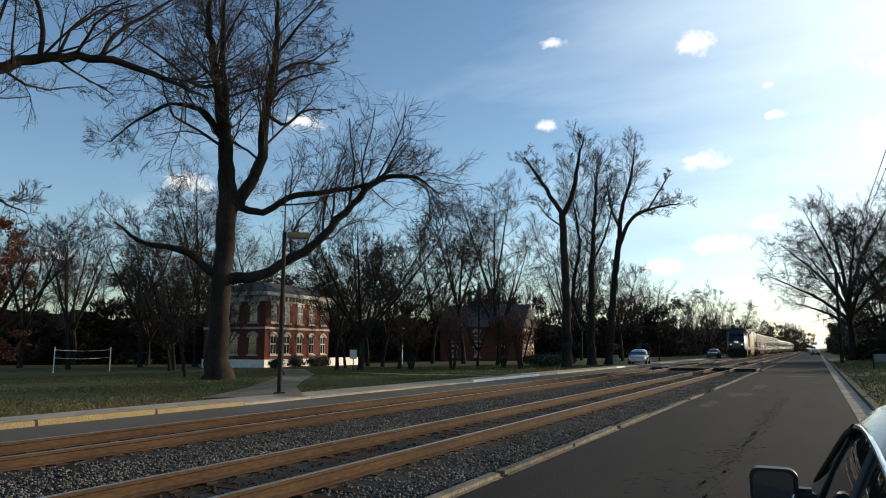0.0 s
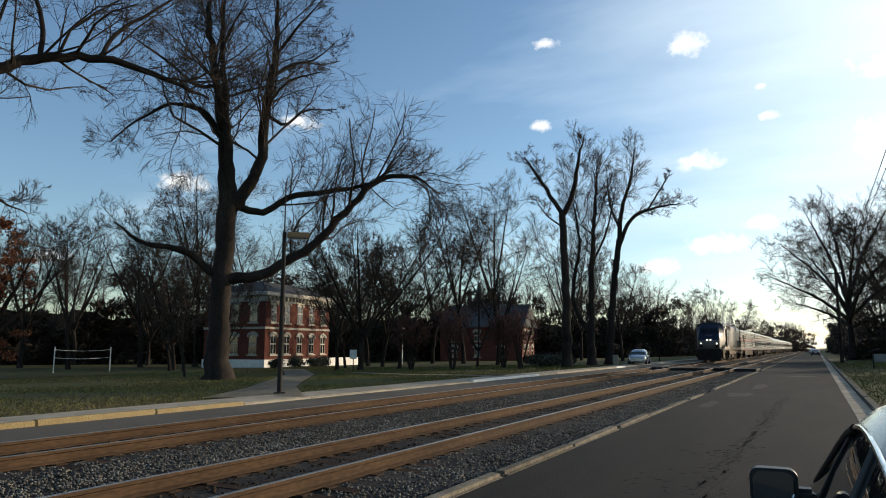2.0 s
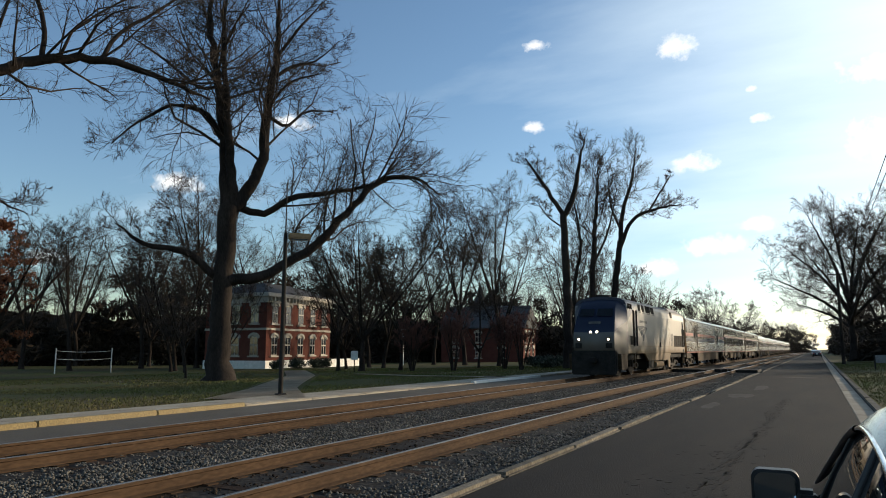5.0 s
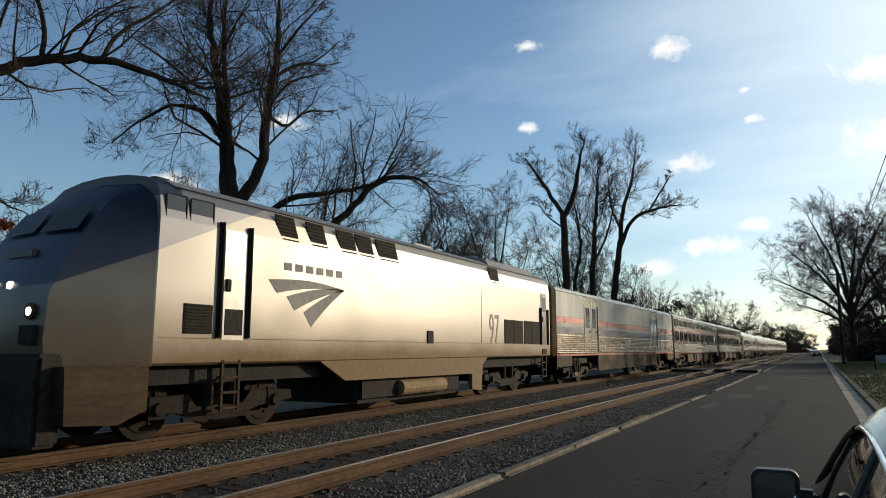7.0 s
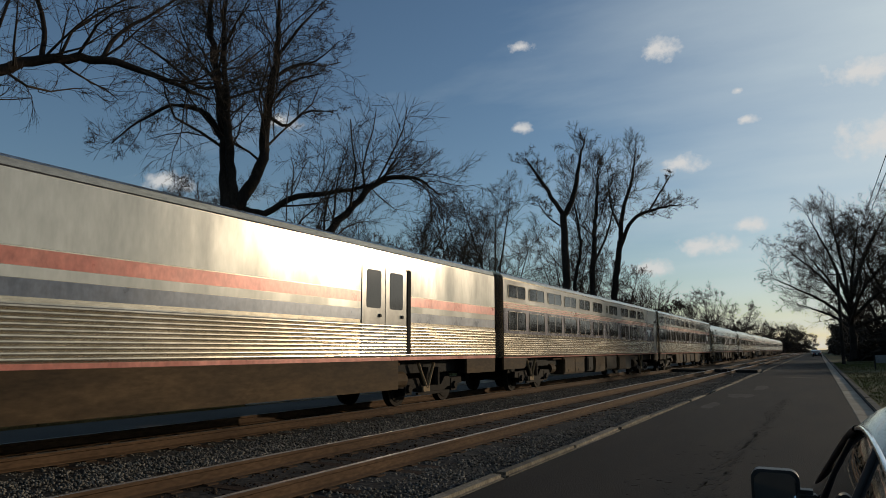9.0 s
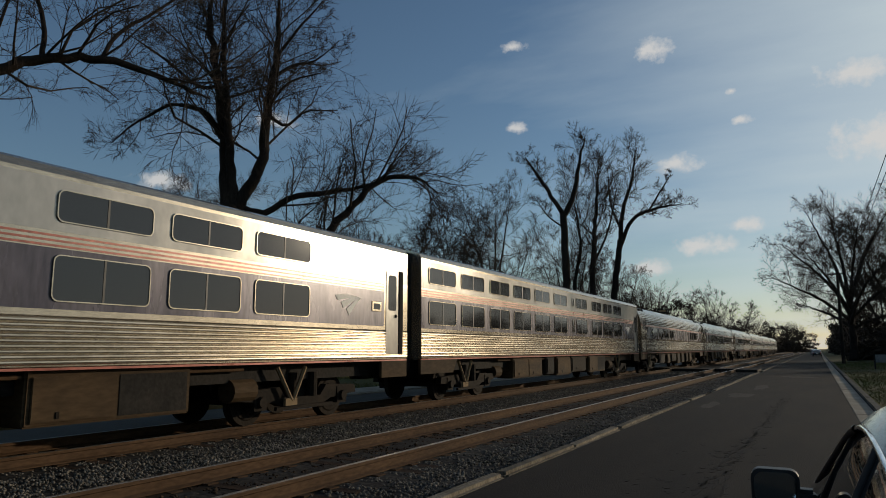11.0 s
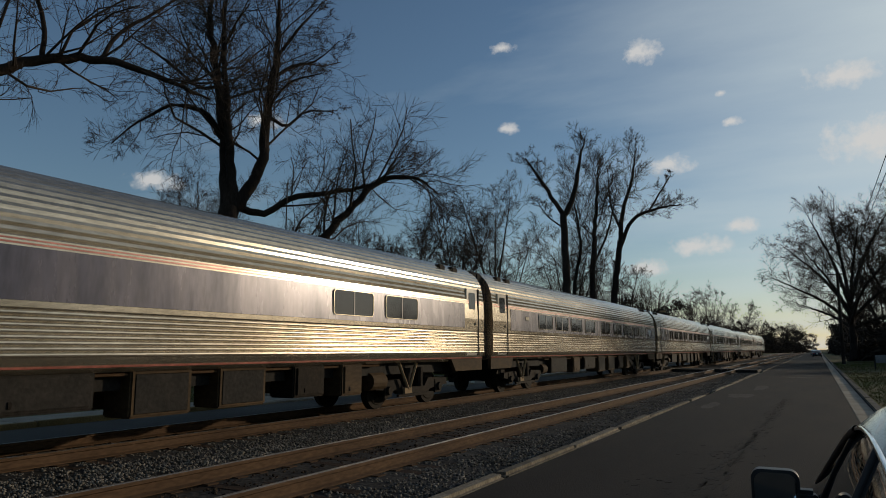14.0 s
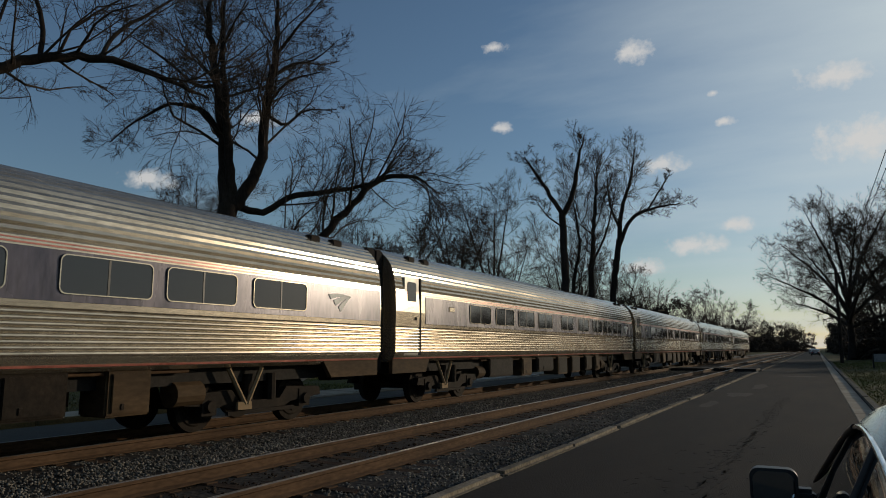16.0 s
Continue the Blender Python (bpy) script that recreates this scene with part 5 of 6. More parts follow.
    # front: windscreens, lights, coupler
    for s in (-1, 1):
        bm = bmesh.new()
        for q in ((s * 0.08, 1.02, 3.30), (s * 0.98, 1.06, 3.30), (s * 0.92, 1.36, 3.72), (s * 0.08, 1.30, 3.72)):
            bm.verts.new((q[0] * 0.97, q[1] - 0.01, q[2]))
        bm.verts.ensure_lookup_table()
        bm.faces.new(bm.verts[:])
        bmesh.ops.solidify(bm, geom=bm.faces[:], thickness=0.03)
        part("windscreen", bm, M["car_glass"], loco)
        bm = bmesh.new()
        add_cyl(bm, (s * 0.17, 0.565, 2.42), (s * 0.17, 0.64, 2.42), 0.065, 0.065, 14)
        part("headlight", bm, M["headlight"], loco, "lit round headlight")
        bm = bmesh.new()
        add_cyl(bm, (s * 0.82, 0.495, 2.02), (s * 0.82, 0.6, 2.02), 0.062, 0.062, 14)
        part("ditch_light", bm, M["headlight"], loco, "lit round ditch light")
        bm = bmesh.new()
        add_cyl(bm, (s * 0.82, 0.505, 2.02), (s * 0.82, 0.6, 2.02), 0.12, 0.12, 14)
        part("lamp_rim", bm, M["rust"], loco)
        part("marker_box", box(s * 0.84 - 0.17, s * 0.84 + 0.17, 0.47, 0.62, 1.55, 1.82, 0.01), M["black"], loco)
    part("number_board", box(-0.33, 0.33, 0.78, 0.95, 2.86, 3.0, 0.02), M["logo_grey"], loco)
    # plough and step, carried up so their black fills the shade below the nose
    part("pilot", box(-1.24, 1.24, 0.44, 0.85, 0.12, 1.42, 0.06), M["black"], loco, "black snow plough and front step, raised over the shaded front")
    part("coupler", box(-0.2, 0.2, 0.0, 0.6, 0.75, 1.05, 0.05), M["black"], loco)
    part("rear_face", box(-1.0, 1.0, 20.55, 20.9, 0.75, 4.1, 0.03), M["rubber"], loco, "black rear gangway")
    part("fuel_tank", box(-1.3, 1.3, 8.0, 13.2, 0.22, 1.2, 0.12), M["black"], loco)
    bm = bmesh.new()
    add_cyl(bm, (1.3, 9.7, 0.52), (1.3, 12.0, 0.52), 0.2, 0.2, 14)
    part("air_reservoir", bm, M["tan_dirt"], loco, "dusty horizontal air tank", smooth=False)
    part("underframe", box(-1.2, 1.2, 1.2, 20.4, 0.9, 1.25), M["black"], loco)
    bogie(loco, 3.9, 0.51, 2.75, False)
    bogie(loco, 17.1, 0.51, 2.75, False)
    return loco


def coach_shell(car, half, y0, y1, material, name="body"):
    bm = bmesh.new()
    add_prism(bm, both(half), y0, y1)
    return part(name, bm, M[material], car)


def band(car, y0, y1, z0, z1, x0, x1, material, name="band", proud=0.004, label=""):
    for s in (1, -1):
        bm = bmesh.new()
        o = [(s * (x0 + proud), z0), (s * (x1 + proud), z1), (s * (x1 - 0.02), z1), (s * (x0 - 0.02), z0)]
        add_prism(bm, o, y0, y1)
        part(name, bm, M[material], car, label)


def coach_door(car, y0, y1, z0, z1, x, s, two=False, pocket=0.2):
    d = part("door", box(min(s * (x - 0.04), s * (x + 0.012)), max(s * (x - 0.04), s * (x + 0.012)), y0, y1, z0, z1, 0.02), M["silver"], car, "pale steel door")
    n = 2 if two else 1
    w = (y1 - y0) / n
    for i in range(n):
        a = y0 + w * i
        bm = bmesh.new()
        add_side(bm, rounded(a + w * 0.2, a + w * 0.8, z0 + (z1 - z0) * 0.52, z1 - 0.12, 0.07), min(s * (x + 0.01), s * (x + 0.02)), max(s * (x + 0.01), s * (x + 0.02)))
        part("door_window", bm, M["train_glass"], d)
        part("handle", box(min(s * (x + 0.01), s * (x + 0.05)), max(s * (x + 0.01), s * (x + 0.05)), a + w * 0.7, a + w * 0.8, z0 + 0.9, z0 + 0.98, 0.01), M["black"], d)
    if two:
        part("joint", box(min(s * (x + 0.008), s * (x + 0.016)), max(s * (x + 0.008), s * (x + 0.016)), (y0 + y1) / 2 - 0.012, (y0 + y1) / 2 + 0.012, z0 + 0.03, z1 - 0.03), M["black"], d)
    # raised black strip in place of the shade inside the door pocket
    part("reveal", box(min(s * (x - 0.02), s * (x + 0.03)), max(s * (x - 0.02), s * (x + 0.03)), y1, y1 + pocket, z0, z1 + 0.02, 0.02), M["rubber"], d, "dark strip painted in for the shade of the door pocket")


def undercar(car, boxes, seed, depth=0.35):
    r = random.Random(seed)
    part("underframe", box(-1.1, 1.1, 0.6, 25.4, 0.85, 1.22), M["black"], car)
    for y0, y1, z0, mt in boxes:
        for s in (1, -1):
            eq = part("equipment_box", box(min(s * 0.7, s * 1.34), max(s * 0.7, s * 1.34), y0, y1, z0, 1.2, 0.03), M[mt], car)
            n = max(1, round((y1 - y0) / 1.7))
            w = (y1 - y0 - 0.1) / n
            for i in range(n):
                a = y0 + 0.05 + w * i
                # some bays get a thinner black plate that paints in a recess's shade
                dark_bay = r.random() < 0.3
                part("cover", box(min(s * 1.335, s * (1.352 if dark_bay else 1.375)), max(s * 1.335, s * (1.352 if dark_bay else 1.375)), a + 0.03, a + w - 0.03, z0 + 0.06, 1.1, 0.012), M["black" if dark_bay else mt], eq)
                for k in (0.3,):
                    if not dark_bay:
                        part("latch", box(min(s * 1.37, s * 1.392), max(s * 1.37, s * 1.392), a + w * k - 0.03, a + w * k + 0.03, z0 + 0.1, z0 + 0.2, 0.008), M["iron"], eq)
    for s in (1, -1):
        bm = bmesh.new()
        add_cyl(bm, (s * 1.24, 5.9, 1.1), (s * 1.24, 20.2, 1.1), 0.035, 0.035, 8)
        for y in (6.6, 9.5, 12.9, 16.4, 19.6):
            add_box(bm, s * 1.24 - 0.03, s * 1.24 + 0.03, y - 0.03, y + 0.03, 1.08, 1.24)
        part("brake_pipe", bm, M["rust"], car)
        for y0, y1, z, rad in ((5.8, 6.3, 0.72, 0.2), (20.0, 20.6, 0.7, 0.22)):
            bm = bmesh.new()
            add_cyl(bm, (s * 1.05, y0, z), (s * 1.05, y1, z), rad, rad, 14)
            add_cyl(bm, (s * 1.05, y1, z), (s * 1.05, y1 + 0.06, z), rad, rad * 0.6, 14)
            for q in (y0 + 0.1, y1 - 0.1):
                add_box(bm, s * 1.05 - 0.025, s * 1.05 + 0.025, q - 0.02, q + 0.02, z, 1.2)
            part("air_tank", bm, M["steel_dirty"], car, "dusty air tank on hangers")
    for y in (3.93, 22.07):
        bogie(car, y)


def gangway(car, z1, hw=1.2):
    for a, b in ((0.0, 0.36), (25.64, 26.0)):
        part("gangway", box(-hw, hw, a, b, 0.9, z1, 0.05), M["rubber"], car, "black rubber gangway bellows")
    for y in (0.25, 25.75):
        part("coupler", box(-0.2, 0.2, y - 0.25, y + 0.25, 0.7, 0.95, 0.04), M["black"], car)


SILL = [(1.42, 0.86), (1.5, 0.9), (1.5, 1.22)]


def baggage_car():
    car = thing("baggage_car", pose(0, 0, 0), "stainless baggage car with cream upper side and red and blue stripes", "railway car")
    half = [(1.40, 1.2), (1.5, 1.24), (1.505, 1.3)] + flutes(1.505, 1.3, 2.08, 10, 0.022) + [(1.50, 2.1), (1.50, 3.85), (1.44, 4.0), (1.2, 4.1), (0.7, 4.16), (0, 4.18)]
    coach_shell(car, half, 0.36, 25.64, "steel")
    for a, b in ((0.36, 4.12), (6.35, 18.12), (20.22, 25.64)):
        band(car, a, b, 2.84, 3.84, 1.5, 1.5, "cream", "upper_panel", label="cream painted upper panel")
        band(car, a, b, 2.58, 2.82, 1.5, 1.5, "red", "stripe", label="faded red stripe")
        band(car, a, b, 2.42, 2.575, 1.5, 1.5, "cream", "stripe")
        band(car, a, b, 2.17, 2.415, 1.5, 1.5, "blue", "stripe", label="dull blue stripe")
    band(car, 0.36, 25.64, 1.21, 1.29, 1.505, 1.505, "red", "stripe")
    band(car, 0.36, 25.64, 3.86, 3.88, 1.495, 1.49, "black", "gutter_line")
    for s in (1, -1):
        for y in (4.15, 18.1):
            coach_door(car, y, y + 2.0, 1.34, 3.48, 1.51, s, True)
        for a, b, z in ((0.36, 2.3, 0.78), (6.3, 19.75, 0.5), (23.6, 25.64, 0.78)):
            bm = bmesh.new()
            add_side(bm, [(a, z), (b, z), (b, 1.22), (a, 1.22)], min(s * 1.42, s * 1.5), max(s * 1.42, s * 1.5))
            part("skirt", bm, M["steel_dirty"], car, "grimy tan steel skirt")
    undercar(car, (), 1)
    gangway(car, 4.05)
    return car


def sleeper():
    car = thing("sleeping_car", pose(0, 0, 0), "stainless sleeping car with two rows of windows", "railway car", "sleeping cars")
    half = [(1.40, 1.2), (1.5, 1.24)] + flutes(1.5, 1.26, 1.9, 9, 0.022) + [(1.51, 1.93), (1.51, 3.02), (1.50, 3.9), (1.42, 4.02), (1.15, 4.12), (0.6, 4.17), (0, 4.18)]
    coach_shell(car, half, 0.36, 25.64, "steel")
    band(car, 0.36, 24.55, 2.02, 2.86, 1.51, 1.51, "mauve", "window_band", label="faded grey-blue window band")
    for z in (2.88, 2.95, 3.02):
        band(car, 0.36, 24.55, z, z + 0.03, 1.51, 1.51, "red", "stripe", label="thin faded red stripe")
    band(car, 0.36, 25.64, 3.1, 3.84, 1.507, 1.502, "silver", "upper_panel", label="plain silver upper panel")
    band(car, 0.36, 25.64, 1.19, 1.225, 1.5, 1.5, "red", "stripe")
    band(car, 0.36, 25.64, 3.87, 3.89, 1.49, 1.48, "black", "gutter_line")
    ys = (0.76, 2.72, 4.76, 6.76, 8.82, 10.95, 13.84, 16.25, 18.2, 20.15)
    for y in ys:
        window(car, y, y + 1.56, 2.14, 2.76, 1.515)
        window(car, y, y + 1.56, 3.25, 3.68, 1.512)
    for y in (13.28,):
        window(car, y, y + 0.22, 2.2, 2.7, 1.515, mullion=False, r=0.03)
        window(car, y, y + 0.22, 3.3, 3.62, 1.512, mullion=False, r=0.03)
    emblem(car, 1.52, 22.6, 2.5, 0.95, 0.34, M["white_paint"])
    part("sign_frame", box(1.512, 1.53, 24.02, 24.42, 2.36, 2.6, 0.02), M["steel"], car)
    part("sign", box(1.525, 1.534, 24.08, 24.36, 2.41, 2.55), M["train_glass"], car)
    part("name_board", box(1.51, 1.53, 11.6, 13.9, 1.5, 1.66, 0.01), M["steel"], car, "plain steel name board")
    for s in (1, -1):
        coach_door(car, 24.62, 25.2, 1.34, 3.4, 1.51, s)
        for a, b, c, z in ((0.36, 2.5, 2.2, 0.82), (5.3, 5.3, 5.3, 1.2), (24.5, 25.64, 25.64, 0.80)):
            if b > a:
                bm = bmesh.new()
                add_side(bm, [(a, z), (c, z), (b, 1.22), (a, 1.22)], min(s * 1.42, s * 1.5), max(s * 1.42, s * 1.5))
                part("skirt", bm, M["steel_dirty"], car, "grimy tan steel skirt")
    undercar(car, ((7.0, 9.9, 0.46, "steel_dirty"), (10.4, 11.3, 0.5, "black"), (11.6, 13.4, 0.42, "steel_dirty"), (13.5, 15.6, 0.5, "iron"), (16.1, 18.9, 0.42, "steel_dirty")), 2)
    gangway(car, 4.05)
    return car


def amcoach(windows, name, label, rear_door=False):
    car = thing(name, pose(0, 0, 0), label, "railway car", "tube-shaped coaches")
    top = [(1.52, 2.98), (1.475, 3.3), (1.35, 3.62), (1.09, 3.88), (0.64, 4.06), (0, 4.13)]
    half = [(1.36, 1.14), (1.46, 1.2), (1.53, 1.34)] + flutes(1.535, 1.36, 2.0, 8, 0.024) + [(1.55, 2.03), (1.56, 2.4), (1.54, 2.96)] + curve_flutes(top, 15, 0.014)
    coach_shell(car, half, 0.34, 25.66, "steel")
    band(car, 1.82, 24.3 if rear_door else 25.62, 2.12, 2.83, 1.565, 1.553, "mauve", "window_band", 0.006, "faded grey-blue window band")
    band(car, 0.4, 25.6, 2.86, 2.885, 1.543, 1.542, "red", "stripe", 0.006, "thin red stripe")
    band(car, 0.4, 25.6, 2.915, 2.935, 1.541, 1.54, "red", "stripe", 0.006, "thin red stripe")
    band(car, 0.36, 25.64, 1.215, 1.245, 1.48, 1.487, "red", "stripe", 0.008)
    for y in windows:
        window(car, y, y + 1.5, 2.24, 2.77, 1.568)
    if not rear_door:
        emblem(car, 1.573, 23.6, 2.5, 0.8, 0.3, M["white_paint"])
    part("sign_frame", box(1.555, 1.582, 3.15, 3.5, 2.5, 2.64, 0.02), M["steel"], car)
    for s in (1, -1):
        for y in (0.5, 24.2) if rear_door else (0.5,):
            coach_door(car, y + 0.25, y + 0.99, 1.3, 3.3, 1.53, s, pocket=0.12)
        for a, b, c in ((0.34, 2.0, 2.2), (23.9, 25.66, 25.66)):
            bm = bmesh.new()
            add_side(bm, [(a, 0.86), (b, 0.86), (c, 1.22), (a - 0.0 if a < 1 else a - 0.3, 1.22)], min(s * 1.36, s * 1.47), max(s * 1.36, s * 1.47))
            part("skirt", bm, M["steel_dirty"], car, "grimy tan steel skirt")
        for y in (1.5, 2.3, 23.4, 24.2):
            part("roof_vent", box(min(s * 0.95, s * 1.2), max(s * 0.95, s * 1.2), y, y + 0.35, 3.70, 3.935, 0.03), M["iron"], car)
    undercar(car, ((6.4, 8.4, 0.55, "iron"), (9.2, 10.2, 0.5, "steel_dirty"), (10.8, 12.6, 0.6, "black"), (13.2, 14.4, 0.42, "steel_dirty"), (15.0, 16.2, 0.45, "steel_dirty"), (17.0, 18.0, 0.5, "iron"), (18.6, 19.4, 0.45, "steel_dirty")), 3)
    gangway(car, 3.95, 1.15)
    return car


CONSIST = []


def build_train():
    CONSIST.append((locomotive(), -21.0))
    CONSIST.append((baggage_car(), 0.0))
    s = sleeper()
    CONSIST.append((s, 26.0))
    CONSIST.append((copy_thing(s, pose(0, 0, 0)), 52.0))
    CONSIST.append((amcoach((3.54, 5.36, 7.25, 9.2, 17.95, 20.0), "cafe_car", "stainless tube-shaped cafe car with a faded band and few windows", True), 78.0))
    c = amcoach((4.5, 6.44, 8.4, 10.4, 13.05, 15.35, 17.6, 19.4, 21.35), "coach", "stainless tube-shaped coach with a faded window band")
    CONSIST.append((c, 104.0))
    for i in range(4):
        CONSIST.append((copy_thing(c, pose(0, 0, 0)), 130.0 + 26.0 * i))


def train_y(t):
    """Where the rear of the locomotive is at t seconds."""
    u = t - 11
    return -36.49 - 15.777 * u - 0.015 * u * u


def motions():
    for car, off in CONSIST:
        walk(car, [(t, pose(TRACKS[0], train_y(t) + off, 0)) for t in range(17)])
        # the wheels roll without slipping
        for ws in [o for o in car.children_recursive if o.name.startswith("wheelset")]:
            y, r = ws.location.y, ws.location.z
            walk(ws, [(k / FPS, pose(0, y, r, math.degrees((train_y(0) - train_y(k / FPS)) / r))) for k in range(0, 16 * FPS + 1)])
    for cl, x, y, z, v, bear in CLOUDS:
        walk(cl, [(t, pose(x + v[0] * t, y + v[1] * t, z, 0, 0, bear)) for t in (0, 8, 16)])


# ---- clouds: small puffs that drift ----
CLOUDS = []


def cloud_material():
    """Thin glowing vapour: densest in the middle, frayed by noise towards the rim."""
    m, nt, b = nodes_of("cloud_vapour")
    N, L = nt.nodes, nt.links
    tc, n1, ln = N.new("ShaderNodeTexCoord"), N.new("ShaderNodeTexNoise"), N.new("ShaderNodeVectorMath")
    oi = N.new("ShaderNodeObjectInfo")
    n1.noise_dimensions = "4D"
    n1.inputs["Scale"].default_value, n1.inputs["Detail"].default_value, n1.inputs["Roughness"].default_value = 0.022, 7, 0.6
    L.new(tc.outputs["Object"], n1.inputs["Vector"])
    wm = N.new("ShaderNodeMath")
    wm.operation = "MULTIPLY"
    wm.inputs[1].default_value = 90
    L.new(oi.outputs["Random"], wm.inputs[0])
    L.new(wm.outputs[0], n1.inputs["W"])
    sub = N.new("ShaderNodeVectorMath")
    sub.operation = "SUBTRACT"
    sub.inputs[1].default_value = (0.5, 0.5, 0.5)
    L.new(tc.outputs["Generated"], sub.inputs[0])
    fl = N.new("ShaderNodeVectorMath")
    fl.operation = "MULTIPLY"
    fl.inputs[1].default_value = (1, 0, 1)
    L.new(sub.outputs[0], fl.inputs[0])
    ln.operation = "LENGTH"
    L.new(fl.outputs[0], ln.inputs[0])
    rim = N.new("ShaderNodeMapRange")
    rim.inputs[1].default_value, rim.inputs[2].default_value, rim.inputs[3].default_value, rim.inputs[4].default_value = 0.0, 0.5, 0.34, -0.42
    L.new(ln.outputs["Value"], rim.inputs[0])
    ad, mr = N.new("ShaderNodeMath"), N.new("ShaderNodeMapRange")
    ad.operation = "ADD"
    L.new(rim.outputs[0], ad.inputs[0])
    L.new(n1.outputs["Fac"], ad.inputs[1])
    mr.inputs[1].default_value, mr.inputs[2].default_value, mr.inputs[3].default_value, mr.inputs[4].default_value = 0.44, 0.74, 0.0, 0.85
    L.new(ad.outputs[0], mr.inputs[0])
    tr, em, ms = N.new("ShaderNodeBsdfTransparent"), N.new("ShaderNodeEmission"), N.new("ShaderNodeMixShader")
    # white emission stands for the sunlight on the cloud
    em.inputs["Color"].default_value, em.inputs["Strength"].default_value = (1, 0.98, 0.95, 1), 1.35
    L.new(mr.outputs[0], ms.inputs[0])
    L.new(tr.outputs[0], ms.inputs[1])
    L.new(em.outputs[0], ms.inputs[2])
    L.new(ms.outputs[0], N["Material Output"].inputs["Surface"])
    N.remove(b)
    return m


def build_clouds():
    mat = cloud_material()
    # bearing left of +y in degrees, height angle, width and height in metres, all 2 km off
    for bear, el, w, h in ((7.4, 23.5, 230, 170), (18.5, 24.6, 150, 80), (19.7, 18.2, 150, 80), (49.1, 13.0, 270, 130), (6.9, 14.6, 240, 125), (57.7, 6.7, 200, 100),
                           (6.2, 8.1, 330, 120), (10.9, 6.5, 260, 110), (3.1, 9.5, 210, 95), (39.9, 18.4, 220, 110), (1.9, 19.6, 70, 45), (1.6, 17.4, 120, 60), (-6.8, 14.9, 420, 240), (-6.4, 19.6, 330, 160)):
        d = 2000
        f = radians(bear)
        x, y, z = -math.sin(f) * d, math.cos(f) * d, math.tan(radians(el)) * d
        bm = bmesh.new()
        bmesh.ops.create_grid(bm, x_segments=10, y_segments=8, size=0.5)
        for v in bm.verts:
            u, q = v.co.x, v.co.y
            v.co = Vector((u * w, 18 * (u * u + q * q), q * h))
        cl = single("cloud", bm, mat, "small white puff of cloud drifting across the sky", "cloud", pose(x, y, z), group="drifting clouds", smooth=True)
        CLOUDS.append((cl, x, y, z, (-math.cos(f) * 0.45 * el, -math.sin(f) * 0.45 * el), bear))


# ---- the courthouse and what stands round it ----
def arch_outline(w, h, rise, n=8):
    """(u, z) outline of a window with a segmental head."""
    out = [(-w / 2, 0), (w / 2, 0), (w / 2, h - rise)]
    for i in range(1, n):
        a = math.pi * i / n
        out.append((w / 2 * math.cos(a), h - rise + rise * math.sin(a)))
    out.append((-w / 2, h - rise))
    return out


def face_window(parent, o, u, nrm, z, w, h):
    """A tall arched window on a facade: o is the foot of the wall, u along it, nrm out of it."""
    def put(bm, outline, d0, d1):
        a = [bm.verts.new((o[0] + u[0] * q + nrm[0] * d0, o[1] + u[1] * q + nrm[1] * d0, z + s)) for q, s in outline]
        b = [bm.verts.new((o[0] + u[0] * q + nrm[0] * d1, o[1] + u[1] * q + nrm[1] * d1, z + s)) for q, s in outline]
        n = len(outline)
        for i in range(n):
            bm.faces.new((a[i], a[(i + 1) % n], b[(i + 1) % n], b[i]))
        bm.faces.new(a[::-1])
        bm.faces.new(b)
    bm = bmesh.new()
    put(bm, arch_outline(w, h, 0.42), 0.0, 0.05)
    win = part("window", bm, M["trim"], parent, "tall arched window with cream surround")
    for zz in (0.0, 0.5):
        for k in (-0.25, 0.25):
            bm = bmesh.new()
            hh = h * 0.5 if zz == 0 else h * 0.4
            put(bm, [(k * w - w * 0.2, 0.12 + zz * h), (k * w + w * 0.2, 0.12 + zz * h), (k * w + w * 0.2, zz * h + hh - 0.04), (k * w - w * 0.2, zz * h + hh - 0.04)], 0.04, 0.058)
            part("pane", bm, M["pane"], win)
    bm = bmesh.new()
    outer = arch_outline(w + 0.5, h + 0.28, 0.55)[2:]
    inner = arch_outline(w + 0.06, h + 0.02, 0.43)[2:]
    put(bm, outer + inner[::-1], 0.0, 0.16)
    part("hood_mould", bm, M["trim"], win, "cream arched hood mould")
    bm = bmesh.new()
    put(bm, [(-w / 2 - 0.2, -0.16), (w / 2 + 0.2, -0.16), (w / 2 + 0.2, 0.0), (-w / 2 - 0.2, 0.0)], 0.0, 0.2)
    part("sill", bm, M["trim"], win)


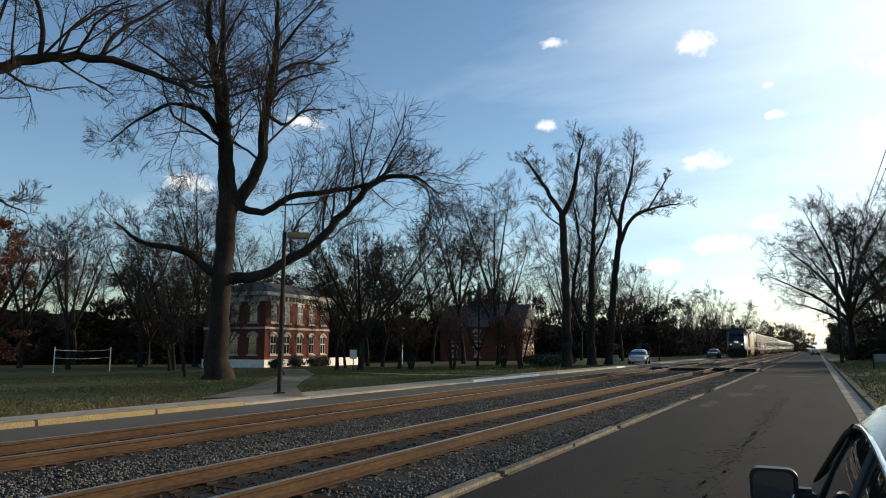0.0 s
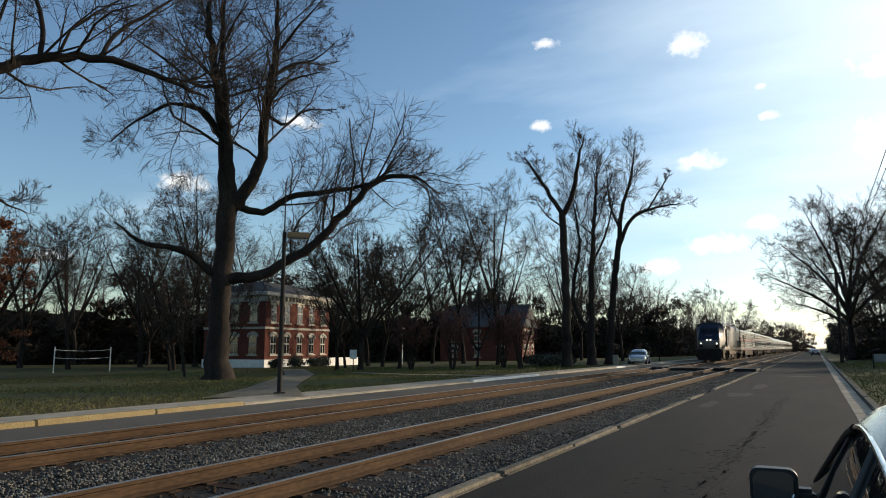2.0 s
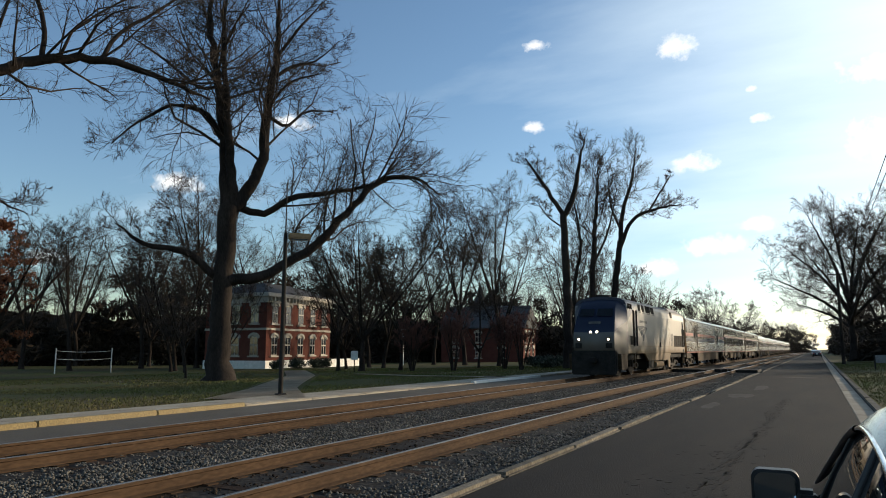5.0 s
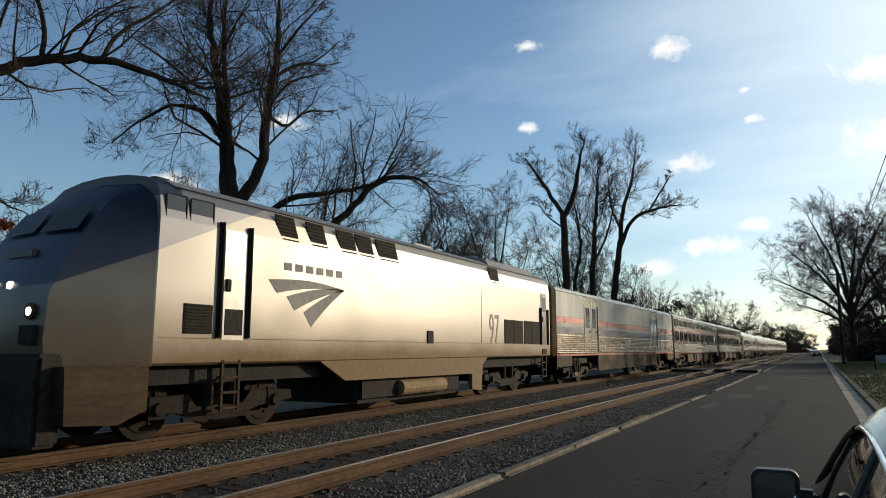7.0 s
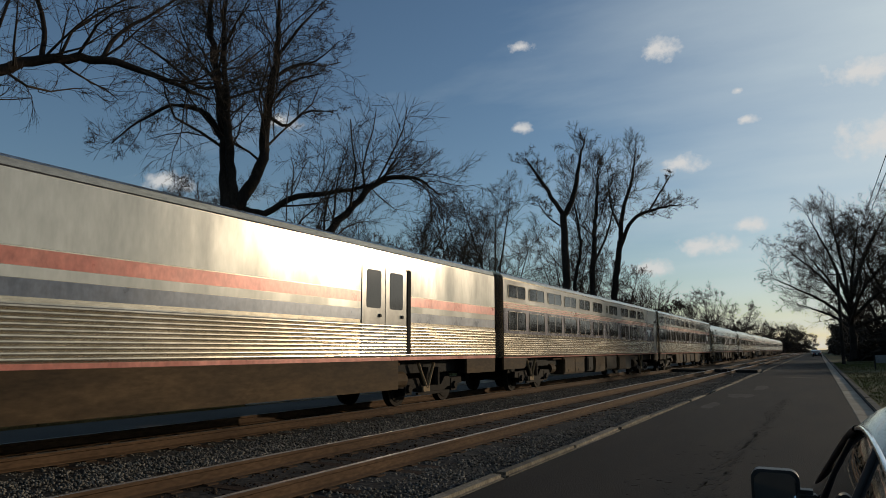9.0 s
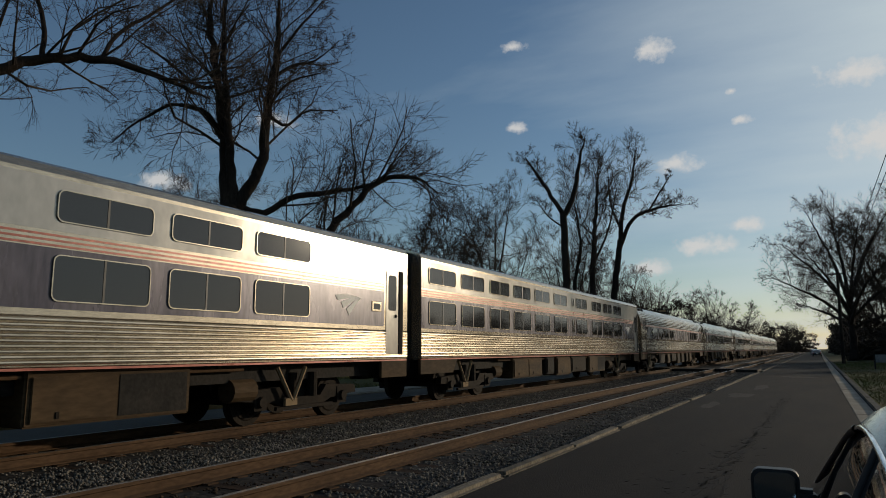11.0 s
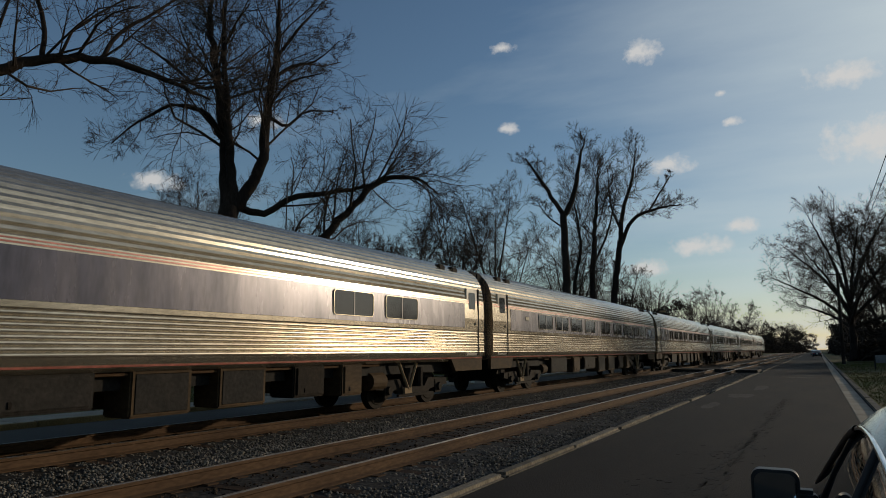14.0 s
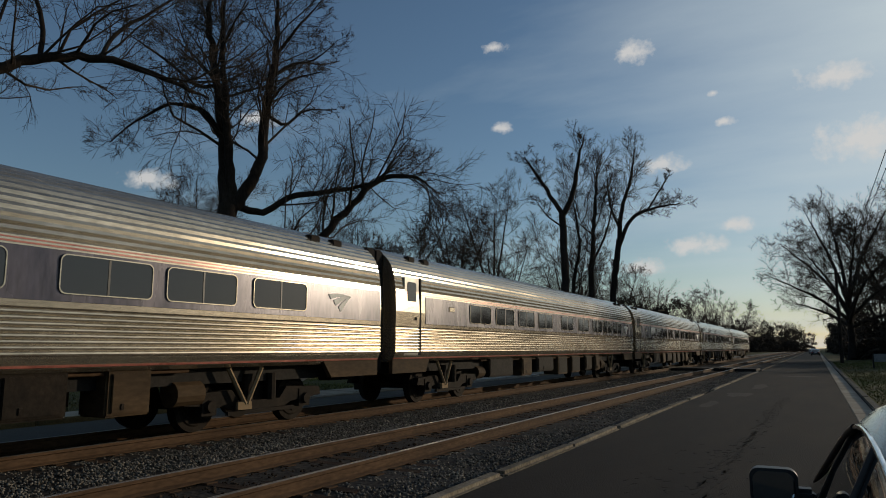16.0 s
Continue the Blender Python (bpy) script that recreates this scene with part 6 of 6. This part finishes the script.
def build_courthouse():
    # corner towards the street; long face along y, end face along x, turned a little
    m = pose(-54.1, 58.9, -0.72, 0, 0, 6)
    house = thing("brick_courthouse", m, "two-storey red brick courthouse with cream arched windows and cornice", "building")
    L1, L2, H = 13.4, 8.5, 8.2
    part("wall", box(-L2, 0, 0, L1, 0.9, H), M["brick"], house, "red brick walls")
    part("plinth", box(-L2 - 0.12, 0.12, -0.12, L1 + 0.12, -0.6, 0.95, 0.02), M["white_paint"], house, "whitewashed stone base")
    part("string_course", box(-L2 - 0.1, 0.1, -0.1, L1 + 0.1, 4.35, 4.6, 0.02), M["trim"], house)
    part("cornice", box(-L2 - 0.55, 0.55, -0.55, L1 + 0.55, H - 0.1, H + 0.35, 0.05), M["trim"], house)
    part("frieze", box(-L2 - 0.15, 0.15, -0.15, L1 + 0.15, H - 0.75, H - 0.1, 0.02), M["trim"], house)
    for i in range(20):
        part("bracket", box(0.1, 0.45, 0.1 + i * 0.69, 0.28 + i * 0.69, H - 0.55, H - 0.1, 0.02), M["trim"], house)
    bm = bmesh.new()
    b = [bm.verts.new(q) for q in ((-L2 - 0.5, -0.5, H + 0.35), (0.5, -0.5, H + 0.35), (0.5, L1 + 0.5, H + 0.35), (-L2 - 0.5, L1 + 0.5, H + 0.35))]
    t = [bm.verts.new(q) for q in ((-L2 + 3.4, 4, H + 1.9), (-3.4, 4, H + 1.9), (-3.4, L1 - 4, H + 1.9), (-L2 + 3.4, L1 - 4, H + 1.9))]
    for i in range(4):
        bm.faces.new((b[i], b[(i + 1) % 4], t[(i + 1) % 4], t[i]))
    bm.faces.new(t)
    bm.faces.new(b[::-1])
    part("roof", bm, M["slate"], house, "dark hipped slate roof")
    for k in range(5):
        for z in (1.5, 5.1):
            face_window(house, (0, 1.5 + k * 2.6), (0, 1), (1, 0), z, 1.05, 2.3)
    for k in range(3):
        for z in (1.5, 5.1):
            face_window(house, (-1.6 - k * 2.6, 0), (1, 0), (0, -1), z, 1.05, 2.3)
    for y in (2, 4.2, 7.5, 10.5, 13):
        part("vent", box(0.1, 0.14, y, y + 0.4, 0.15, 0.5), M["black"], house)
    part("porch_wall", box(0.12, 1.4, 11.0, 19.5, -0.4, 1.0, 0.03), M["white_paint"], house, "low whitewashed porch wall")
    # dark bushes along the base
    r = random.Random(3)
    for i, (x, y, s) in enumerate(((-50.5, 60.0, 1.2), (-50.0, 62.5, 1.0), (-51.5, 65.5, 1.1), (-51.0, 57.5, 0.9))):
        bush = thing("bush", pose(x, y, lawn_z(x, y)), "dark clipped evergreen bush", "bush", "bushes")
        leaf_cloud("leaves", M["evergreen"], [(r.uniform(-0.5, 0.5) * s, r.uniform(-0.5, 0.5) * s, 0.45 * s + r.uniform(-0.1, 0.25) * s, 0.6 * s, 0.5 * s) for _ in range(8)], 1800, 0.09, 500 + i, bush)
    for i, (x, y, ln) in enumerate(((-22.0, 61.0, 6.0), (-22.5, 66.5, 4.0))):
        hedge = thing("hedge", pose(x, y, lawn_z(x, y)), "dark clipped evergreen hedge on the lawn", "hedge", "hedges")
        leaf_cloud("leaves", M["evergreen"], [(r.uniform(-0.8, 0.8), r.uniform(-ln / 2, ln / 2), r.uniform(0.3, 0.8), 0.5, 0.4) for _ in range(30)], 7000, 0.09, 520 + i, hedge)
    # old church-like brick house farther off, half hidden
    h2 = thing("brick_house", pose(-46.7, 104.0, -0.6, 0, 0, 8), "dim red brick house with a steep roof behind trees", "house")
    part("wall", box(-9, 5, 0, 9, -0.3, 5.6), M["brick"], h2)
    bm = bmesh.new()
    add_side(bm, [(-0.6, 5.5), (9.6, 5.5), (4.5, 9.4)], -9.5, 5.5)
    part("roof", bm, M["slate"], h2)
    for k in range(3):
        for z in (0.7, 3.2):
            face_window(h2, (5, 1.8 + k * 2.7), (0, 1), (1, 0), z, 1.0, 1.8)
            face_window(h2, (-6.5 + k * 4.0, 0), (1, 0), (0, -1), z, 1.0, 1.8)
    part("spire", (lambda bm: (add_cyl(bm, (-3.5, 4.5, 9.4), (-3.5, 4.5, 13.5), 1.2, 0.05, 8), bm)[1])(bmesh.new()), M["slate"], h2)


def street_lamp(x, y, h, label, arm=0.55, rot=0.0):
    z = lawn_z(x, y)
    ob = thing("street_lamp", pose(x, y, z, 0, 0, rot), label, "street lamp", "street lamps")
    bm = bmesh.new()
    add_cyl(bm, (0, 0, -0.3), (0, 0, h), 0.085, 0.07, 12)
    part("pole", bm, M["pole"], ob)
    part("base", box(-0.2, 0.2, -0.2, 0.2, -0.2, 0.06, 0.02), M["pole"], ob)
    hd = part("head", box(0.1, 0.1 + arm + 0.25, -0.2, 0.2, h - 0.22, h - 0.02, 0.03), M["lamp_tan"], ob, "tan box-shaped lamp head")
    part("lens", box(0.18, arm + 0.25, -0.15, 0.15, h - 0.25, h - 0.222), M["pane"], hd)
    return ob


def build_street():
    street_lamp(-16.65, 18.95, 5.75, "dark bronze street lamp with a tan box head", rot=45)
    street_lamp(-19.2, 65.2, 6.3, "dark bronze street lamp near the hedge", rot=15)
    street_lamp(-18.0, 93.0, 6.6, "dark street lamp by the far road", rot=10)
    # pole behind the street lamp
    bm = bmesh.new()
    add_cyl(bm, (0, 0, 4), (0, 0, 7.6), 0.03, 0.02, 8)
    part("conduit", bm, M["pole"], bpy.data.objects["street_lamp"])
    # timber utility pole and its wires on the house side of the road
    up = thing("utility_pole", pose(2.3, 84, 0.0), "weathered wooden utility pole with wires", "utility pole")
    bm = bmesh.new()
    add_cyl(bm, (0, 0, -0.3), (0.05, 0, 10.0), 0.19, 0.13, 12)
    part("pole", bm, M["bark"], up)
    part("crossarm", box(-0.85, 0.85, -0.06, 0.06, 9.3, 9.45, 0.01), M["bark"], up)
    for xx in (0.55, 0.78):
        pts = []
        for i in range(25):
            f = i / 24
            pts.append((xx, -105 * f, 9.45 - 0.5 * math.sin(math.pi * f)))
        w = Wood(1)
        w.tube(pts, np.full(len(pts), 0.016), 5)
        part("wire", w.mesh("wire", M["black"]), None, up)
    # volleyball net far over the lawn
    net = thing("volleyball_net", pose(-62.5, 43.0, -0.75, 0, 0, 78), "volleyball net between two pale posts on the lawn", "net")
    for x in (-2.6, 2.6):
        bm = bmesh.new()
        add_cyl(bm, (x, 0, -0.1), (x, 0, 2.35), 0.06, 0.05, 8)
        part("post", bm, M["white_paint"], net)
    for z in (1.35, 2.1):
        bm = bmesh.new()
        for i in range(12):
            a, b = -2.6 + 5.2 * i / 12, -2.6 + 5.2 * (i + 1) / 12
            sag = lambda q: z - 0.13 * (1 - (q / 2.6) ** 2)
            add_cyl(bm, (a, 0, sag(a)), (b, 0, sag(b)), 0.025, 0.025, 5)
        part("rope", bm, M["white_paint"], net)
    # flat sign and dark box on the grass
    sg = thing("yard_sign", pose(4.35, 60.5, 0.07), "small dark board sign on two posts in grass", "sign")
    part("board", box(-0.75, 0.75, -0.03, 0.03, 0.42, 1.0, 0.01), M["grey_roof"], sg)
    for x in (-0.7, 0.7):
        part("post", box(x - 0.05, x + 0.05, -0.05, 0.05, -0.2, 1.05, 0.01), M["pole"], sg)
    # white flagpole and a small notice before the courthouse lawn
    fpz = lawn_z(-47.1, 76.7)
    flag = thing("flagpole", pose(-47.1, 76.7, fpz), "white painted pole with a small lamp on top", "pole")
    bm = bmesh.new()
    add_cyl(bm, (0, 0, -0.2), (0, 0, 4.5), 0.09, 0.07, 10)
    part("pole", bm, M["white_paint"], flag)
    part("cap", box(-0.25, 0.25, -0.15, 0.15, 4.5, 4.65, 0.03), M["white_paint"], flag)
    nb = thing("notice_board", pose(-34.4, 48.2, lawn_z(-34.4, 48.2), 0, 0, 35), "small white notice on a thin post by the trees", "sign")
    part("board", box(-0.3, 0.3, -0.02, 0.02, 1.0, 1.75, 0.01), M["white_paint"], nb)
    part("post", box(-0.04, 0.04, 0.02, 0.08, -0.1, 1.75, 0.01), M["pole"], nb)
    # utility box by the trees
    single("utility_box", box(-0.25, 0.25, -0.2, 0.2, -0.1, 0.95, 0.03), M["concrete"], "pale grey utility box beside a tree", "utility box", pose(-17.4, 68.3, lawn_z(-17.4, 68.3)))


# ---- cars ----
CAR_LEN = 4.7


def sedan(m, paint, label):
    """+y is forward; the origin is on the ground under the middle."""
    car = thing("parked_car", m, label, "car", "parked cars")
    # stations: y, half width, belt height, bonnet height, hood line
    st = [(-2.32, 0.66, 0.62, 0.36), (-2.22, 0.78, 0.86, 0.28), (-1.7, 0.86, 0.96, 0.22), (-1.0, 0.89, 0.95, 0.2), (0.0, 0.9, 0.93, 0.2), (0.8, 0.9, 0.94, 0.2), (1.3, 0.89, 0.93, 0.22), (1.9, 0.85, 0.83, 0.24), (2.25, 0.74, 0.66, 0.28), (2.36, 0.6, 0.56, 0.34)]
    bm = bmesh.new()
    rows = []
    for y, w, zt, zb in st:
        half = [(w * 0.86, zb), (w * 0.98, zb + 0.1), (w, (zb + zt) / 2), (w * 0.985, zt - 0.1), (w * 0.93, zt - 0.015), (w * 0.8, zt + 0.02), (0, zt + 0.05)]
        rows.append([bm.verts.new((x, y, z)) for x, z in half] + [bm.verts.new((-x, y, z)) for x, z in half[-2::-1]])
    n = len(rows[0])
    for a, b in zip(rows, rows[1:]):
        for i in range(n - 1):
            bm.faces.new((a[i], a[i + 1], b[i + 1], b[i]))
        bm.faces.new((a[n - 1], a[0], b[0], b[n - 1]))
    bm.faces.new(rows[0])
    bm.faces.new(rows[-1][::-1])
    part("body", bm, M[paint], car, smooth=True)
    # greenhouse: smooth arch from the windscreen's foot over the roof to the rear deck
    keys = [(-1.95, 0.74, 0.95), (-1.5, 0.70, 1.14), (-1.0, 0.655, 1.32), (-0.45, 0.63, 1.42), (0.1, 0.62, 1.44), (0.5, 0.64, 1.36), (0.9, 0.70, 1.16), (1.35, 0.77, 0.92)]
    arch = spline(keys, 29)
    zb = 0.92

    def ring(w, z, grow):
        h = z - zb
        half = [(0.84, zb), (0.84 + (w - 0.84) * 0.45 + 0.012, zb + h * 0.45), (0.84 + (w - 0.84) * 0.8 + 0.008, zb + h * 0.8), (w * 0.97, zb + h * 0.93), (w * 0.86, z), (w * 0.5, z + 0.03), (0, z + 0.04)]
        return [(x + (grow if x > 0.01 else 0), q + grow) for x, q in half]

    def skin(rings):
        bm = bmesh.new()
        rows = [[bm.verts.new((x, y, q)) for x, q in hf] + [bm.verts.new((-x, y, q)) for x, q in hf[-2::-1]] for y, hf in rings]
        for a, b in zip(rows, rows[1:]):
            for i in range(len(a) - 1):
                bm.faces.new((a[i], a[i + 1], b[i + 1], b[i]))
        return bm
    cabin = part("cabin", skin([(y, ring(w, z, 0)) for y, w, z in arch]), M["car_glass"], car, "dark glass of the cabin", smooth=True)
    part("roof", skin([(y, ring(w, z, 0.012)[2:]) for y, w, z in arch[6:24]]), M[paint], car, smooth=True)

    def rail(name, pts, r, material, parent):
        w = Wood(1)
        w.tube(pts, np.full(len(pts), r), 8)
        part(name, w.mesh(name, M[material]), None, parent)
    for s in (-1, 1):
        edge = [(s * (0.84 + (w - 0.84) * 0.8 + 0.022), y, zb + (z - zb) * 0.79 + 0.01) for y, w, z in arch]
        rail("window_trim", edge[3:22], 0.011, "chrome", cabin)
        rail("pillar", edge[18:29], 0.015, "plastic", cabin)
        for y0, y1, k, rr in ((-0.22, -0.3, 13, 0.016), (-1.25, -1.3, 6, 0.018), (0.72, 0.62, 20, 0.009)):
            y, w, z = arch[k]
            rail("pillar", [(s * 0.848, y1, zb), (s * (0.84 + (w - 0.84) * 0.45 + 0.014), (y + y1) / 2, zb + (z - zb) * 0.45), (s * (0.84 + (w - 0.84) * 0.8 + 0.01), y, zb + (z - zb) * 0.8)], rr, "plastic", cabin)
        for y in (-1.42, 1.42):
            bm = bmesh.new()
            add_cyl(bm, (s * 0.68, y, 0.32), (s * 0.9, y, 0.32), 0.32, 0.31, 24)
            t = part("wheel", bm, M["tyre"], car)
            bm = bmesh.new()
            add_cyl(bm, (s * 0.89, y, 0.32), (s * 0.912, y, 0.32), 0.21, 0.19, 18)
            part("rim", bm, M["chrome"], t)
        part("tail_light", box(s * 0.62 - 0.14, s * 0.62 + 0.14, -2.31, -2.16, 0.66, 0.82, 0.03), M["taillight"], car)
        part("headlight", box(s * 0.6 - 0.16, s * 0.6 + 0.16, 2.12, 2.31, 0.56, 0.68, 0.03), M["chrome"], car)
        # door mirror: rounded shell, glass, arm
        def pad(x0, x1, z0, z1, y0, y1, dome):
            bm = bmesh.new()
            o = rounded(x0, x1, z0, z1, 0.045, 6)
            o = [(x, z - 0.03 * ((x - s * 0.93) / 0.22) * s if z < 0.98 else z) for x, z in o]
            a = [bm.verts.new((x, y0, z)) for x, z in o]
            cx, cz = (x0 + x1) / 2, (z0 + z1) / 2
            b = [bm.verts.new((x, (y0 + y1) / 2, z)) for x, z in o]
            c = [bm.verts.new((cx + (x - cx) * dome, y1, cz + (z - cz) * dome)) for x, z in o]
            for u, v in ((a, b), (b, c)):
                for i in range(len(o)):
                    j = (i + 1) % len(o)
                    bm.faces.new((u[i], u[j], v[j], v[i]))
            bm.faces.new(a[::-1])
            bm.faces.new(c)
            return bm
        x0, x1 = min(s * 0.895, s * 1.11), max(s * 0.895, s * 1.11)
        sh = part("mirror_shell", pad(x0, x1, 0.89, 1.05, 0.92, 1.07, 0.7), M["plastic"], car, "dark door mirror shell", smooth=False)
        part("mirror_glass", pad(x0 + 0.014, x1 - 0.014, 0.905, 1.036, 0.914, 0.919, 1.0), M["mirror"], sh, "reflecting mirror glass")
        part("mirror_arm", box(min(s * 0.82, s * 0.95), max(s * 0.82, s * 0.95), 0.93, 1.03, 0.905, 0.96, 0.02), M["plastic"], sh)
    part("bumper", box(-0.7, 0.7, -2.36, -2.2, 0.36, 0.56, 0.05), M[paint], car)
    part("plate", box(-0.2, 0.2, -2.372, -2.36, 0.6, 0.72), M["white_paint"], car)
    return car


def build_cars():
    sedan(pose(0.815, 2.95, -0.15, 0, 0, 2.5), "grey_car", "grey-green parked sedan with chrome window trim")
    sedan(pose(-15.6, 70.5, -0.1, 0, 0, 186), "silver_car", "silver sedan parked beyond the tracks")
    sedan(pose(-14.9, 122.0, -0.1, 0, 0, 180), "dark_car", "dark car parked on the far road")
    sedan(pose(-0.2, 172.0, -0.13), "dark_car", "dark car parked on the road edge")
    sedan(pose(-0.9, 215.0, -0.13), "silver_car", "pale car parked farther along the road")


build_ground()
build_clouds()
build_courthouse()
build_street()
build_cars()
build_train()
build_trees()
build_woods()
build_roads()
build_tracks()
build_grass()
build_road_wear()
motions()
